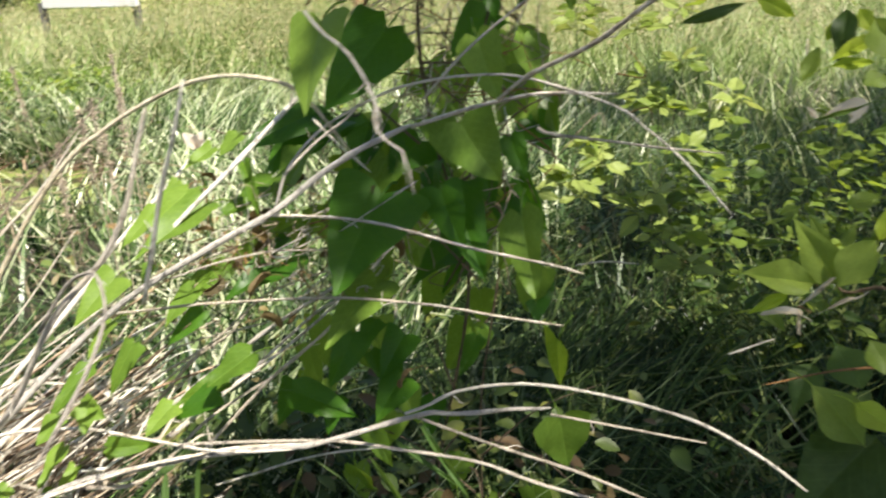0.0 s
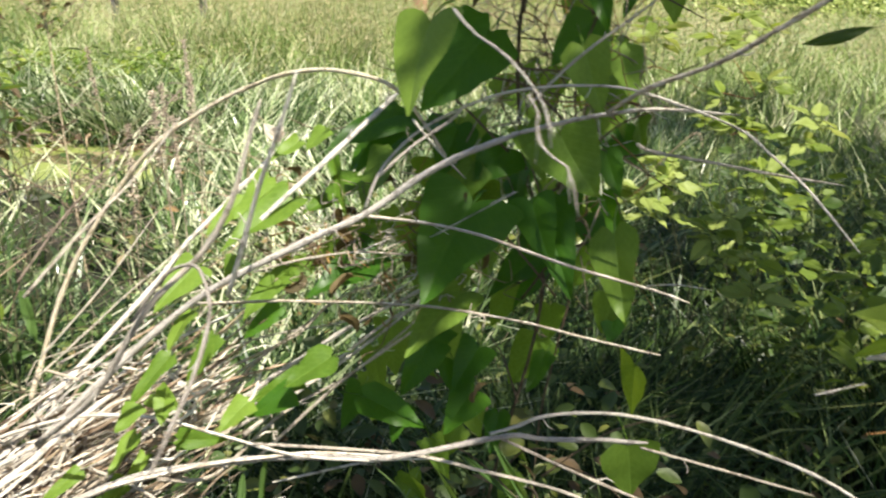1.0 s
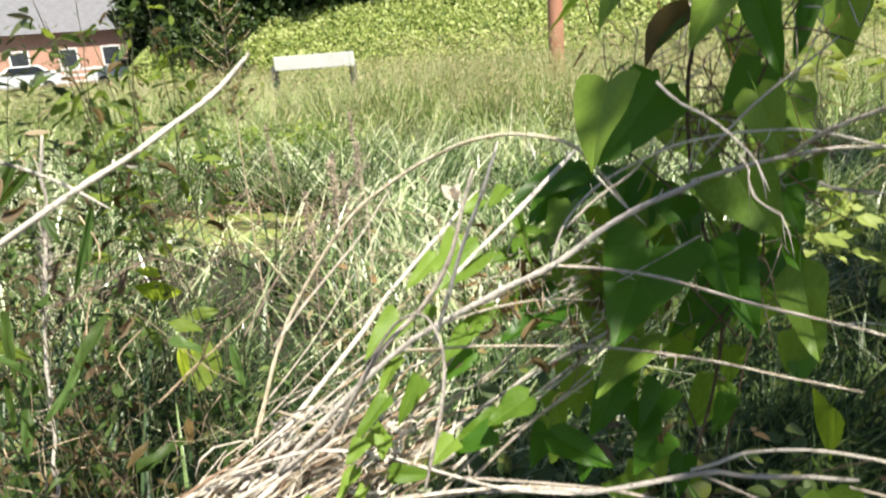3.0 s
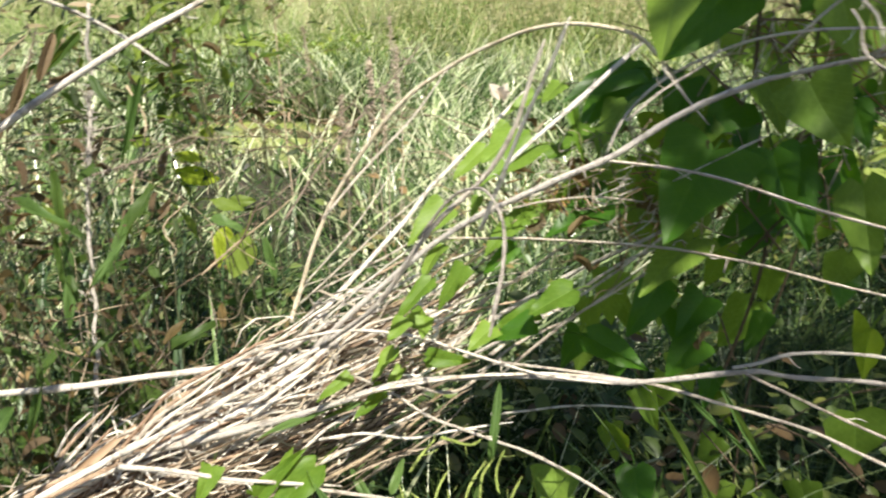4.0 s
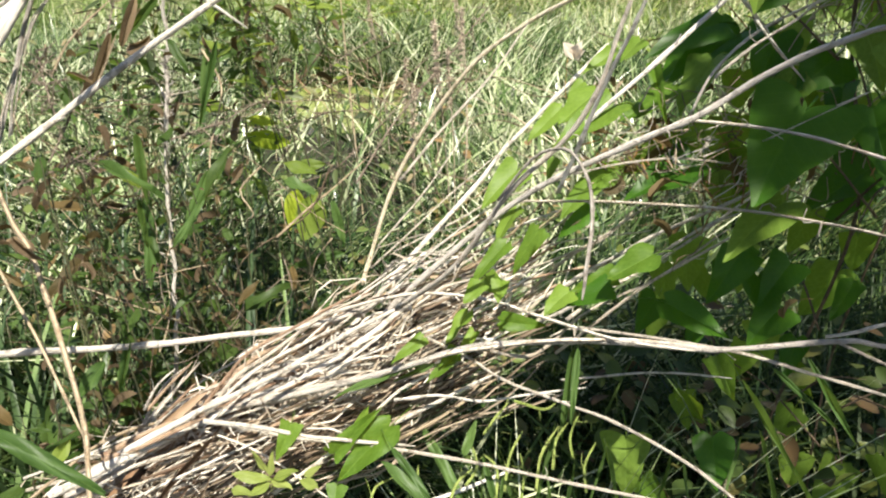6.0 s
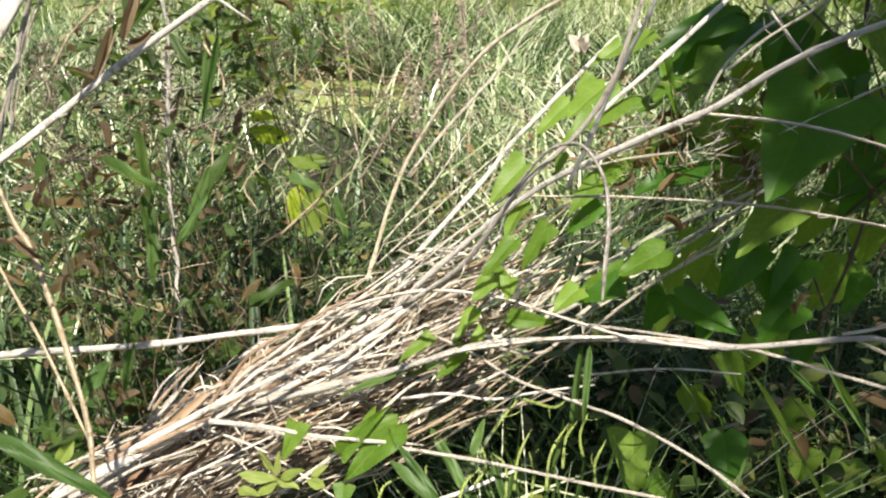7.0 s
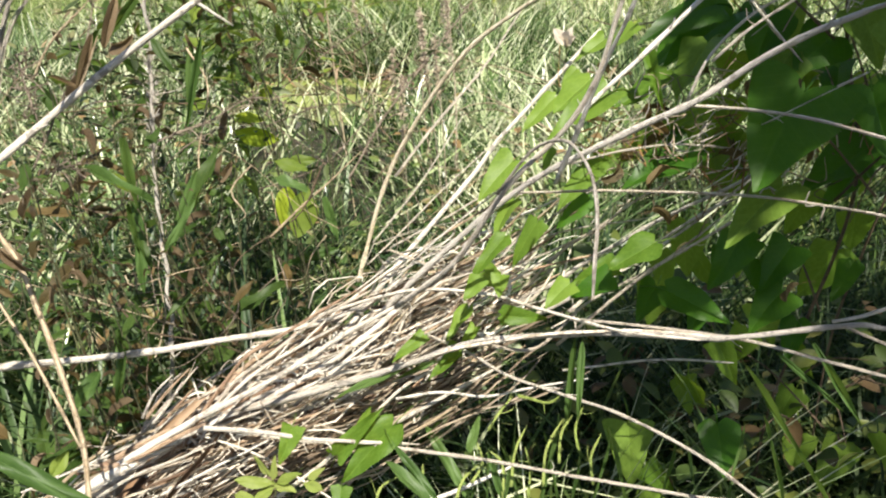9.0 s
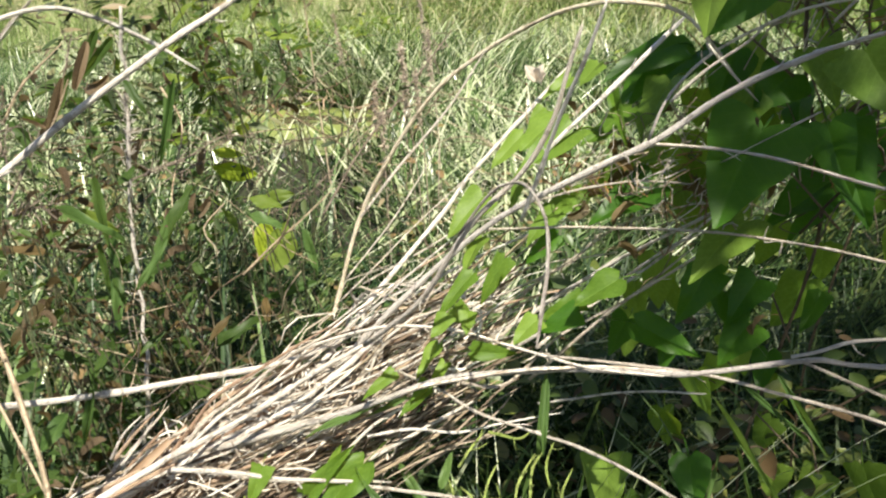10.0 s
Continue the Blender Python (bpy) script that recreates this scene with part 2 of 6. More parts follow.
def cane_mesh(name, pts, r0, r1, nodes=True, sides=9, kink=0.25):
    """A dry stem: slightly crooked, tapering, with swollen joints."""
    rng = RNG
    length = sum(math.dist(a, b) for a, b in zip(pts, pts[1:]))
    n = max(10, int(length / 0.012))
    line = spline(pts, n)
    w = rng.normal(0, 1, (n, 3))
    for _ in range(3):
        w = (w + np.roll(w, 1, 0) + np.roll(w, -1, 0)) / 3
    line = line + w * 0.001 * r0 * kink
    u = np.linspace(0, 1, n)
    rad = (r0 + (r1 - r0) * u) / 1000
    rad *= 1 + rng.normal(0, 0.045, n)
    if nodes:
        step = rng.uniform(0.05, 0.09)
        for k in range(1, int(length / step)):
            d = (u * length - k * step) / 0.006
            rad *= 1 + 0.2 * np.exp(-d * d)
    rad[-1] *= 0.45
    rad[-2] *= 0.8
    v, f, uv = tube_arrays(line, rad, sides, rng, 0.1)
    return mesh_from(name, v, f, uv)


def cane(pts, r0, r1, mat=None, label="straw-coloured dry dead stem leaning over the heap", name="dry_cane"):
    r0, r1 = r0 * 0.88, r1 * 0.88
    ob = part(name, cane_mesh(name, pts, r0, r1, True, 9, 0.5), mat or M_STRAW)
    line = spline(pts, 40)
    for k in range(RNG.integers(1, 4)):
        i = RNG.integers(4, 35)
        along = line[i + 2] - line[i]
        along /= np.linalg.norm(along)
        d = along * 0.8 + RNG.normal(0, 0.5, 3)
        d *= RNG.uniform(0.006, 0.022) / np.linalg.norm(d)
        r = (r0 + (r1 - r0) * i / 40) * 0.4
        part("side_twig", cane_mesh("side_twig", [tuple(line[i]), tuple(line[i] + d * 0.6), tuple(line[i] + d + RNG.normal(0, 0.002, 3))], float(r), float(r * 0.5), False, 5, 0.5), mat or M_STRAW, ob)
    return tagged(ob, label, "dead stem", "dry stems of the heap")


def cane_rough(pts, r0, r1):
    """A stem with peeling strips of bark along it."""
    ob = cane(pts, r0 * 0.85, r1 * 0.85, M_GREY, "dry grey dead stem with split peeling bark")
    for k in range(3):
        off = RNG.normal(0, 0.0015, (len(pts), 3))
        a = RNG.integers(0, max(1, len(pts) - 4))
        sub = [tuple(np.array(p) + o * 1.4 + (0, 0, 0.0012)) for p, o in zip(pts[a:a + 5], off[a:a + 5])]
        if len(sub) > 2:
            part("bark_strip", cane_mesh("bark_strip", sub, r0 * 0.45, r0 * 0.2, False, 5, 0.6), M_STRAW, ob)
    return ob


def cane_pale(pts, r0, r1):
    return cane(pts, r0 * 1.25, r1 * 1.25, M_PALECANE, "sun-bleached whitish dead stem")


def cane_rust(pts, r0, r1):
    return cane(pts, r0, r1, M_RUSTY, "red-brown dead stem at the foot of the heap")


def cane_grey(pts, r0, r1):
    return cane(pts, r0, r1, M_GREY, "weathered grey dead stem bent among the leaves")


def reed(pts, r0, r1):
    return cane(pts, r0 * 1.1, r1 * 1.1, M_REED, "arching golden reed stem with a reddish foot", "arching_reed")


def dead_twig(pts, r0, r1):
    """A thin crooked twig with short forked shoots that carry small dry husks."""
    ob = cane(pts, r0 * 0.8, r1 * 0.8, M_TWIG, "thin grey-brown dead twig with dry husks", "dead_twig")
    line = spline(pts, 60)
    for i in range(40):
        c = line[RNG.integers(6, 60)]
        d = RNG.normal(0, 1, 3)
        d *= RNG.uniform(0.006, 0.03) / np.linalg.norm(d)
        part("side_shoot", cane_mesh("side_shoot", [tuple(c), tuple(c + d * 0.5 + RNG.normal(0, 0.003, 3)), tuple(c + d)], r0 * 0.35, r0 * 0.4, False, 5, 1.0), M_TWIG, ob)
    return ob


def lime_stem(pts, r0, r1):
    return cane(pts, r0, r1, M_LIMESTEM, "sunlit lime green weed stem at the foot of the heap", "lime_weed")


def stalk_tan(pts, r0, r1):
    return cane(pts, r0 * 0.85, r1 * 0.85, M_TAN, "thick tan dead stalk rising beside the heap", "tan_stalk")


def weed_stalk(pts, r0, r1):
    """A dead flower stalk with a woolly seed head and short dry side shoots."""
    long = spline(pts, 22)
    pts = [tuple(p) for p in long + RNG.normal(0, 0.002, long.shape)]
    ob = cane(pts, r0 * 1.25, r1 * 1.15, M_GREY, "thin pale dead flower stalk with a woolly seed head", "seed_stalk")
    line = spline(pts, 60)
    vs, fs, uvs, k = [], [], [], 0
    for i in range(150):
        c = line[int(RNG.normal(19, 2.6)) % 60]
        d = RNG.normal(0, 1, 3)
        d /= np.linalg.norm(d)
        v, f, u = tube_arrays(np.array([c, c + d * 0.006 + (0, 0, 0.002), c + d * RNG.uniform(0.008, 0.017) + (0, 0, 0.006)]), [0.0009, 0.0007, 0.0002], 4)
        vs.append(v), uvs.append(u), fs.extend(tuple(q + k for q in face) for face in f)
        k += len(v)
    part("seed_head", mesh_from("seed_head", np.vstack(vs), fs, np.vstack(uvs)), M_GREY, ob, "pale woolly seed head")
    for i in range(44):
        c = line[RNG.integers(4, 58)]
        d = np.array([RNG.normal(0, 0.02), RNG.normal(0, 0.015), RNG.uniform(0.005, 0.03)])
        part("side_shoot", cane_mesh("side_shoot", [tuple(c), tuple(c + d * 0.6), tuple(c + d + (0, 0, 0.004))], 1.0, 0.4, False, 5), M_STRAW, ob)
    return ob


# ---- leaf shapes ----
def leaf_mesh(name, kind, seed, length_rows=11, cols=4):
    """A leaf of unit length along +y from its base, upper side +z, with a folded midrib, waves and a stalk."""
    rng = np.random.default_rng(seed)
    fold, droop, wave, phase = rng.uniform(0.05, 0.32), rng.uniform(-0.08, 0.2), rng.uniform(0.012, 0.05), rng.uniform(0, 6)
    lob = rng.uniform(0.08, 0.15) if kind == "heart" else 0.0
    lean, uneven = rng.uniform(-0.14, 0.14), {-1: rng.uniform(0.82, 1.1), 1: rng.uniform(0.82, 1.1)}
    verts, uvs, faces = [], [], []
    rows = np.concatenate([[-lob, -lob * 0.75, -lob * 0.4], np.linspace(0, 1, length_rows)]) if lob else np.linspace(0, 1, length_rows)

    def half(v):
        if kind == "heart":
            if v < 0:
                return 0.49 * math.sqrt(max(0.0, 1 - (v / lob) ** 2 * 0.78))
            return 0.49 * (1 - v**1.45) ** 0.92 + 0.004
        if kind == "oval":
            return 0.5 * math.sin(math.pi * v**0.85) ** 1.1 + 0.006
        return (0.34 if kind == "curl" else 0.5) * (math.sin(math.pi * min(1, v * 0.9 + 0.08)) ** 0.7) * (1 - 0.3 * v) + 0.004

    for side in (-1, 1):
        start = len(verts)
        for v in rows:
            w = half(float(v))
            inner = 0.0 if v >= 0 else 0.17 * (-v / lob) ** 1.6
            for c in range(cols + 1):
                x = inner + (w - inner) * c / cols
                edge = c / cols
                z = (fold + (0.7 if kind == "curl" else 0)) * x - droop * v * v + wave * edge * math.sin(9 * v + phase + side) - 0.25 * x * x
                jag = (0.012 * rng.uniform(-1, 1)) if c == cols else 0
                verts.append((side * (x + jag) * uneven[side] + lean * v * v, float(v) + 0.06 * math.sin(5 * x + phase) * edge, z))
                uvs.append((0.5 + side * x, float(v)))
        m = cols + 1
        for r in range(len(rows) - 1):
            for c in range(cols):
                q = [start + r * m + c, start + r * m + c + 1, start + (r + 1) * m + c + 1, start + (r + 1) * m + c]
                faces.append(tuple(q if side > 0 else q[::-1]))
    if kind == "curl":
        rate, twist = rng.uniform(0.6, 1.8), rng.uniform(-1.6, 1.6)
        for i, (x, y, z) in enumerate(verts):
            x, z = x * math.cos(twist * y) - z * math.sin(twist * y), x * math.sin(twist * y) + z * math.cos(twist * y)
            verts[i] = (x, (math.sin(rate * y) / rate + z * math.sin(rate * y)) * (1 if rate < 1.6 else 1.3), z * math.cos(rate * y) - (1 - math.cos(rate * y)) / rate)
    stalk = np.array([(0, 0.02, 0.0), (0, -0.12, -0.03), (0.02, -0.28, -0.12), (0.05, -0.42, -0.28)])
    sv, sf, _ = tube_arrays(stalk, [0.013, 0.014, 0.014, 0.015], 5)
    k = len(verts)
    verts += [tuple(v) for v in sv]
    uvs += [(0.5, 0.1)] * len(sv)
    faces += [tuple(i + k for i in f) for f in sf]
    return mesh_from(name, verts, faces, uvs)


SHAPES = {}
for kind_, mats_ in (("heart", (M_HEART, M_HEARTSHADE)), ("oval", (M_OVAL, M_YOUNG, M_DRY, M_PALE, M_HERB, M_LIMELEAF, M_RUSTLEAF)), ("lance", (M_DRY, M_HERB, M_BLADE)), ("curl", (M_DRY, M_HERB, M_YOUNG, M_RUSTLEAF, M_PALE))):
    for mat_ in mats_:
        SHAPES[kind_, mat_.name] = []
        for s_ in range(9 if kind_ == "heart" else 6):
            me_ = leaf_mesh(kind_ + "_leaf", kind_, 10 + s_)
            me_.materials.append(mat_)
            SHAPES[kind_, mat_.name].append(me_)


def lay_leaf(shape, mat, parent, base, tip, normal, width, name="leaf", rnd=None):
    rnd = rnd or random
    base, tip = Vector(base), Vector(tip)
    y = tip - base
    size = y.length
    y.normalize()
    z = Vector(normal)
    z = (z - y * z.dot(y)).normalized()
    x = y.cross(z)
    ob = new(name, rnd.choice(SHAPES[shape, mat.name]))
    m = Matrix((x, y, z)).transposed().to_4x4() @ Matrix.Diagonal((size * width, size, size, 1))
    ob.matrix_world = Matrix.Translation(base) @ m
    if parent is not None:
        ob.parent = parent
    return ob


def scatter_leaf(shape, mat, parent, place, size, width, up=0.4, rnd=random, name="leaf"):
    """A leaf at a place, hanging outwards in a random direction."""
    a = rnd.uniform(0, 2 * math.pi)
    d = Vector((math.cos(a), math.sin(a), rnd.uniform(-0.9, 0.3))).normalized()
    n = Vector((rnd.gauss(0, 0.5), rnd.gauss(-0.15, 0.5), up + rnd.random()))
    return lay_leaf(shape, mat, parent, place, Vector(place) + d * size, n, width, name, rnd)


# ---- ground ----
POND = (-3.2, 3.95)


def ground_z(x, y):
    far = min(1.0, math.hypot(x, y) / 6)
    z = 0.05 * noise.noise((x * 0.7, y * 0.7, 0)) * far + 0.02 * noise.noise((x * 3, y * 3, 2))
    d = math.hypot((x - POND[0]) / 1.0, (y - POND[1]) / 0.62)
    if d < 1.25:
        z = z * max(0, d - 0.3) - 0.10 * (1.25 - d)
    return z


def make_ground():
    xs = np.concatenate([[-900, -300, -120, -60], np.linspace(-30, -7, 16), np.linspace(-6.5, 5, 70), np.linspace(6, 30, 14), [60, 120, 300, 900]])
    ys = np.concatenate([[-900, -200, -60, -20, -8], np.linspace(-4, 8, 74), np.linspace(8.6, 24, 20), [30, 45, 80, 200, 900]])
    verts = [(x, y, ground_z(x, y)) for y in ys for x in xs]
    m = len(xs)
    faces = [(j * m + i, j * m + i + 1, (j + 1) * m + i + 1, (j + 1) * m + i) for j in range(len(ys) - 1) for i in range(m - 1)]
    ob = part("ground", mesh_from("ground", verts, faces), M_SOIL)
    tagged(ob, "dark damp soil under rough grass", "ground", kind="structure")


make_ground()


def blades(name, label, n, place, height, width, lean, mat, seed, arch=0.35, rows=4):
    """One mesh of many curved grass blades."""
    r = np.random.default_rng(seed)
    xy = place(r, n)
    n = len(xy)
    z = np.array([ground_z(x, y) for x, y in xy])
    h = r.uniform(*height, n) * (0.75 + 0.5 * r.random(n))
    w = r.uniform(*width, n)
    az = np.array([7.0 * noise.noise((x * 1.4, y * 1.4, seed)) for x, y in xy]) + r.normal(0, 0.9, n)
    ln = np.abs(r.normal(0, lean, n)) + 0.03
    bend = r.uniform(0.2, 1.0, n) * arch * 2
    face = az + r.normal(0, 0.7, n) + math.pi / 2
    t = np.linspace(0, 1, rows)
    out = h[:, None] * (ln[:, None] * t + bend[:, None] * t**2.2)
    up = h[:, None] * (t - 0.32 * bend[:, None] * t**2.6)
    cx = xy[:, :1] + np.cos(az)[:, None] * out
    cy = xy[:, 1:] + np.sin(az)[:, None] * out
    cz = z[:, None] - 0.02 + up
    wid = w[:, None] * (1 - t**2.2 * 0.97) * 0.5
    dx, dy = np.cos(face)[:, None] * wid, np.sin(face)[:, None] * wid
    left = np.stack([cx - dx, cy - dy, cz], -1)
    right = np.stack([cx + dx, cy + dy, cz + wid * 0.3], -1)
    v = np.stack([left, right], 2).reshape(-1, 3)
    per = rows * 2
    q = np.array([[2 * k, 2 * k + 1, 2 * k + 3, 2 * k + 2] for k in range(rows - 1)])
    f = (q[None] + np.arange(n)[:, None, None] * per).reshape(-1, 4)
    me = bpy.data.meshes.new(name)
    me.vertices.add(len(v))
    me.vertices.foreach_set("co", v.astype(np.float32).ravel())
    me.loops.add(f.size)
    me.loops.foreach_set("vertex_index", f.astype(np.int32).ravel())
    me.polygons.add(len(f))
    me.polygons.foreach_set("loop_start", np.arange(0, f.size, 4, dtype=np.int32))
    me.polygons.foreach_set("use_smooth", np.ones(len(f), dtype=bool))
    me.update(calc_edges=True)
    me.materials.append(mat)
    ob = new(name, me)
    return tagged(ob, label, "grass", kind="stuff")


def box_place(x0, x1, y0, y1, clump=0.0, keep=None):
    def place(r, n):
        xy = np.stack([r.uniform(x0, x1, n), r.uniform(y0, y1, n)], 1)
        if clump:
            c = np.stack([r.uniform(x0, x1, n // 14 + 1), r.uniform(y0, y1, n // 14 + 1)], 1)
            xy = c[r.integers(0, len(c), n)] + r.normal(0, clump, (n, 2))
        d = np.hypot((xy[:, 0] - POND[0]) / 1.0, (xy[:, 1] - POND[1]) / 0.62)
        ok = (d > 0.95) & (np.hypot(xy[:, 0], xy[:, 1]) > 0.75)
        if keep:
            ok &= keep(xy[:, 0], xy[:, 1])
        return xy[ok]
    return place


# line of sight to the pond stays open
def pond_view(x, y):
    a = np.degrees(np.arctan2(x, y))
    return ~((a < -34) & (a > -50) & (np.hypot(x, y) > 2.2) & (np.hypot(x, y) < 5.2) & (np.sin(x * 37.7) * np.sin(y * 41.3) < 0.5))


# sedge with highlights in its colour is kept to the sunny side
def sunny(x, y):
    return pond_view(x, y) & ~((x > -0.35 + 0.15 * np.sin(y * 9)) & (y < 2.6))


blades("sedge_tussocks", "long blue-green sedge blades in loose tussocks", 15500, box_place(-7.5, 0.8, 0.3, 6.0, 0.035, sunny), (0.3, 0.58), (0.009, 0.02), 0.3, M_SEDGE, 1, 0.5)
blades("pond_rushes", "short green rushes round the pond", 1800, box_place(-4.6, -1.2, 2.2, 4.8, 0.04), (0.12, 0.26), (0.004, 0.008), 0.25, M_SEDGE, 12)
blades("shaded_grass", "green grass coloured dark for the shade of the vine", 15000, box_place(-0.4, 2.8, 0.95, 4.6, 0.035), (0.25, 0.52), (0.005, 0.011), 0.3, M_SHADEGRASS, 2, 0.45)
blades("undergrowth_grass", "green grass at the foot of the heap, coloured dark for shade", 8000, box_place(-2.2, 0.3, 0.35, 1.6, 0.04), (0.25, 0.52), (0.006, 0.013), 0.34, M_DEEPSHADEGRASS, 3, 0.5)
blades("broad_grass", "broad dark green grass blades at the foot of the vine", 450, box_place(-0.6, 0.15, 0.78, 1.3), (0.3, 0.66), (0.005, 0.011), 0.25, M_WEEDBLADE, 7, 0.35, 7)
def heap_foot(r, n):
    return np.stack([r.uniform(-0.40, -0.19, n), r.uniform(0.42, 0.74, n)], 1)


blades("foot_grass", "lime grass at the foot of the heap, coloured pale as if sunlit", 520, heap_foot, (0.42, 0.66), (0.003, 0.007), 0.22, M_LITSEDGE, 61, 0.3, 7)
broad = thing("broad_bladed_sedge", "clump of broad arching blue-green sedge blades", "sedge")
BR = np.random.default_rng(8)
for k in range(290):
    x, y = BR.uniform(-1.6, -0.72), BR.uniform(0.35, 1.35)
    tall = 0.6 if y > 0.62 * -x + 0.2 else 1.0
    h, w, a, lean, arch = BR.uniform(0.45, 0.88) * tall, BR.uniform(0.004, 0.010), BR.uniform(0, 6.28), BR.uniform(0.03, 0.3), BR.uniform(0.1, 0.7)
    t = np.linspace(0, 1, 9)[:, None]
    out, side = np.array((math.cos(a), math.sin(a), 0)), np.array((-math.sin(a + 0.5), math.cos(a + 0.5), 0))
    line = np.array((x, y, ground_z(x, y) - 0.02)) + out * h * (lean * t + arch * t**2.3) + np.array((0, 0, 1)) * h * (t - 0.35 * arch * t**2.6)
    wid = w * (1 - t**2.4 * 0.97)
    keel = np.array((0, 0, -0.35)) * wid
    v = np.stack([line - side * wid, line + keel, line + side * wid], 1).reshape(-1, 3)
    f = [(3 * i + j, 3 * i + j + 1, 3 * i + j + 4, 3 * i + j + 3) for i in range(8) for j in (0, 1)]
    part("blade", mesh_from("blade", v, f), M_WEEDBLADE if k % 8 else M_SEDGE, broad)
def away(x, y):
    return ~((x > -8) & (x < 3) & (y > 0.2) & (y < 12)) & (np.hypot(x, y) > 1.1)


blades("rough_grass", "rough green grass round about", 26000, box_place(-14, 12, -9, 12, 0.22, away), (0.15, 0.4), (0.008, 0.018), 0.35, M_SEDGE, 9, 0.5, 3)
blades("meadow_grass", "sunlit yellow-green meadow grass", 42000, box_place(-14, 6.5, 5.2, 11.5, 0.05), (0.2, 0.6), (0.009, 0.018), 0.28, M_MEADOW, 4)
blades("far_meadow_grass", "pale seeding meadow grass further off", 52000, box_place(-32, 12, 11, 25, 0.2), (0.4, 0.75), (0.015, 0.03), 0.25, M_MEADOW, 5, rows=3)

blades("tall_meadow_grass", "tall tan-green grass in front of the board", 9000, box_place(-12, 1, 8.6, 10.9, 0.12), (0.55, 0.85), (0.008, 0.016), 0.2, M_MEADOW, 6)

# ---- heap of dead stems ----
cane_grey([(-.479, .473, .748), (-.403, .511, .831), (-.329, .536, .900), (-.252, .541, .955), (-.195, .546, .988), (-.146, .552, 1.013), (-.094, .566, 1.050), (-.055, .567, 1.073), (-.013, .564, 1.093)], 3.9, 2.8)
cane([(-.025, .642, 1.075), (.049, .640, 1.098), (.099, .629, 1.108), (.165, .611, 1.110)], 2.5, 1.5)
cane([(-.159, .606, 1.000), (-.142, .612, 1.042), (-.109, .629, 1.078), (-.059, .643, 1.104), (-.021, .639, 1.117), (.027, .633, 1.125), (.072, .623, 1.126), (.121, .608, 1.115), (.163, .590, 1.101), (.186, .582, 1.086), (.212, .561, 1.066), (.252, .538, 1.024)], 1.6, 1.1)
cane([(.059, .630, 1.103), (.088, .602, 1.129), (.135, .570, 1.156), (.172, .545, 1.186), (.199, .528, 1.210)], 2.3, 2.5)
cane([(-.012, .638, 1.102), (.025, .655, 1.143), (.069, .677, 1.178), (.099, .686, 1.201)], 1.5, 1.4)
cane([(-.163, .599, .998), (-.106, .598, .997), (-.048, .587, .994), (.033, .568, .980), (.098, .553, .972), (.136, .536, .969)], 1.6, 1.4)
cane([(-.316, .557, .908), (-.214, .565, .918), (-.100, .572, .924), (-.017, .564, .924), (.063, .553, .918), (.120, .538, .918)], 1.5, 1.3)
cane_rough([(-.671, .195, .660), (-.634, .264, .677), (-.593, .328, .696), (-.517, .368, .721), (-.453, .406, .734), (-.391, .426, .759), (-.324, .446, .788), (-.229, .453, .815), (-.153, .458, .830), (-.083, .452, .845), (-.009, .477, .858), (.020, .476, .863), (.067, .471, .873), (.108, .462, .882)], 5.3, 2.2)
cane([(-.520, .448, .778), (-.435, .475, .807), (-.390, .484, .817), (-.323, .484, .824), (-.259, .474, .825), (-.177, .453, .831), (-.109, .448, .841)], 2.1, 1.4)
cane([(-.014, .473, .863), (.005, .479, .869), (.033, .479, .885), (.088, .473, .897), (.152, .454, .901), (.208, .427, .900), (.248, .394, .895), (.275, .373, .883)], 1.6, 1.3)
cane([(-.006, .473, .861), (.045, .458, .853), (.092, .449, .843), (.134, .431, .843), (.179, .414, .836)], 1.4, 1.3)
cane([(-.217, .461, .830), (-.150, .467, .832), (-.079, .475, .830), (-.018, .472, .827), (.047, .462, .825), (.093, .445, .822), (.151, .432, .816)], 1.5, 1.6)
cane([(.110, .509, .844), (.156, .500, .842), (.205, .488, .842), (.238, .478, .843)], 1.3, 1.1)
cane([(-.305, .677, .603), (-.204, .725, .612), (-.145, .744, .615), (-.097, .755, .616)], 1.7, 1.4)
cane([(-.605, .315, .699), (-.546, .336, .688), (-.476, .362, .679), (-.401, .379, .684), (-.299, .397, .685), (-.214, .406, .689), (-.111, .411, .700), (-.043, .412, .712)], 2.3, 1.7)
cane([(-.388, .466, .771), (-.332, .454, .769), (-.281, .436, .766), (-.222, .430, .763), (-.166, .420, .765), (-.095, .399, .759), (-.044, .377, .748)], 1.7, 1.6)
cane_pale([(-.667, .162, .858), (-.662, .186, .846), (-.633, .272, .810), (-.583, .369, .780), (-.528, .445, .765), (-.480, .492, .775), (-.441, .524, .803)], 3.1, 2.7)
cane_pale([(-.637, .166, .703), (-.616, .254, .699), (-.589, .317, .700), (-.523, .394, .720), (-.468, .456, .754), (-.418, .507, .798), (-.389, .538, .820)], 3.8, 2.7)
reed([(-.580, .618, .721), (-.573, .636, .763), (-.555, .660, .835), (-.528, .680, .899), (-.451, .697, 1.005), (-.382, .706, 1.060), (-.310, .706, 1.099), (-.238, .686, 1.119), (-.183, .667, 1.121), (-.140, .651, 1.110), (-.113, .641, 1.087), (-.085, .636, 1.053)], 3.1, 1.7)
cane_pale([(-.505, .462, .742), (-.455, .550, .818), (-.399, .631, .894), (-.370, .672, .939), (-.319, .729, 1.000), (-.287, .768, 1.038)], 2.8, 2.0)
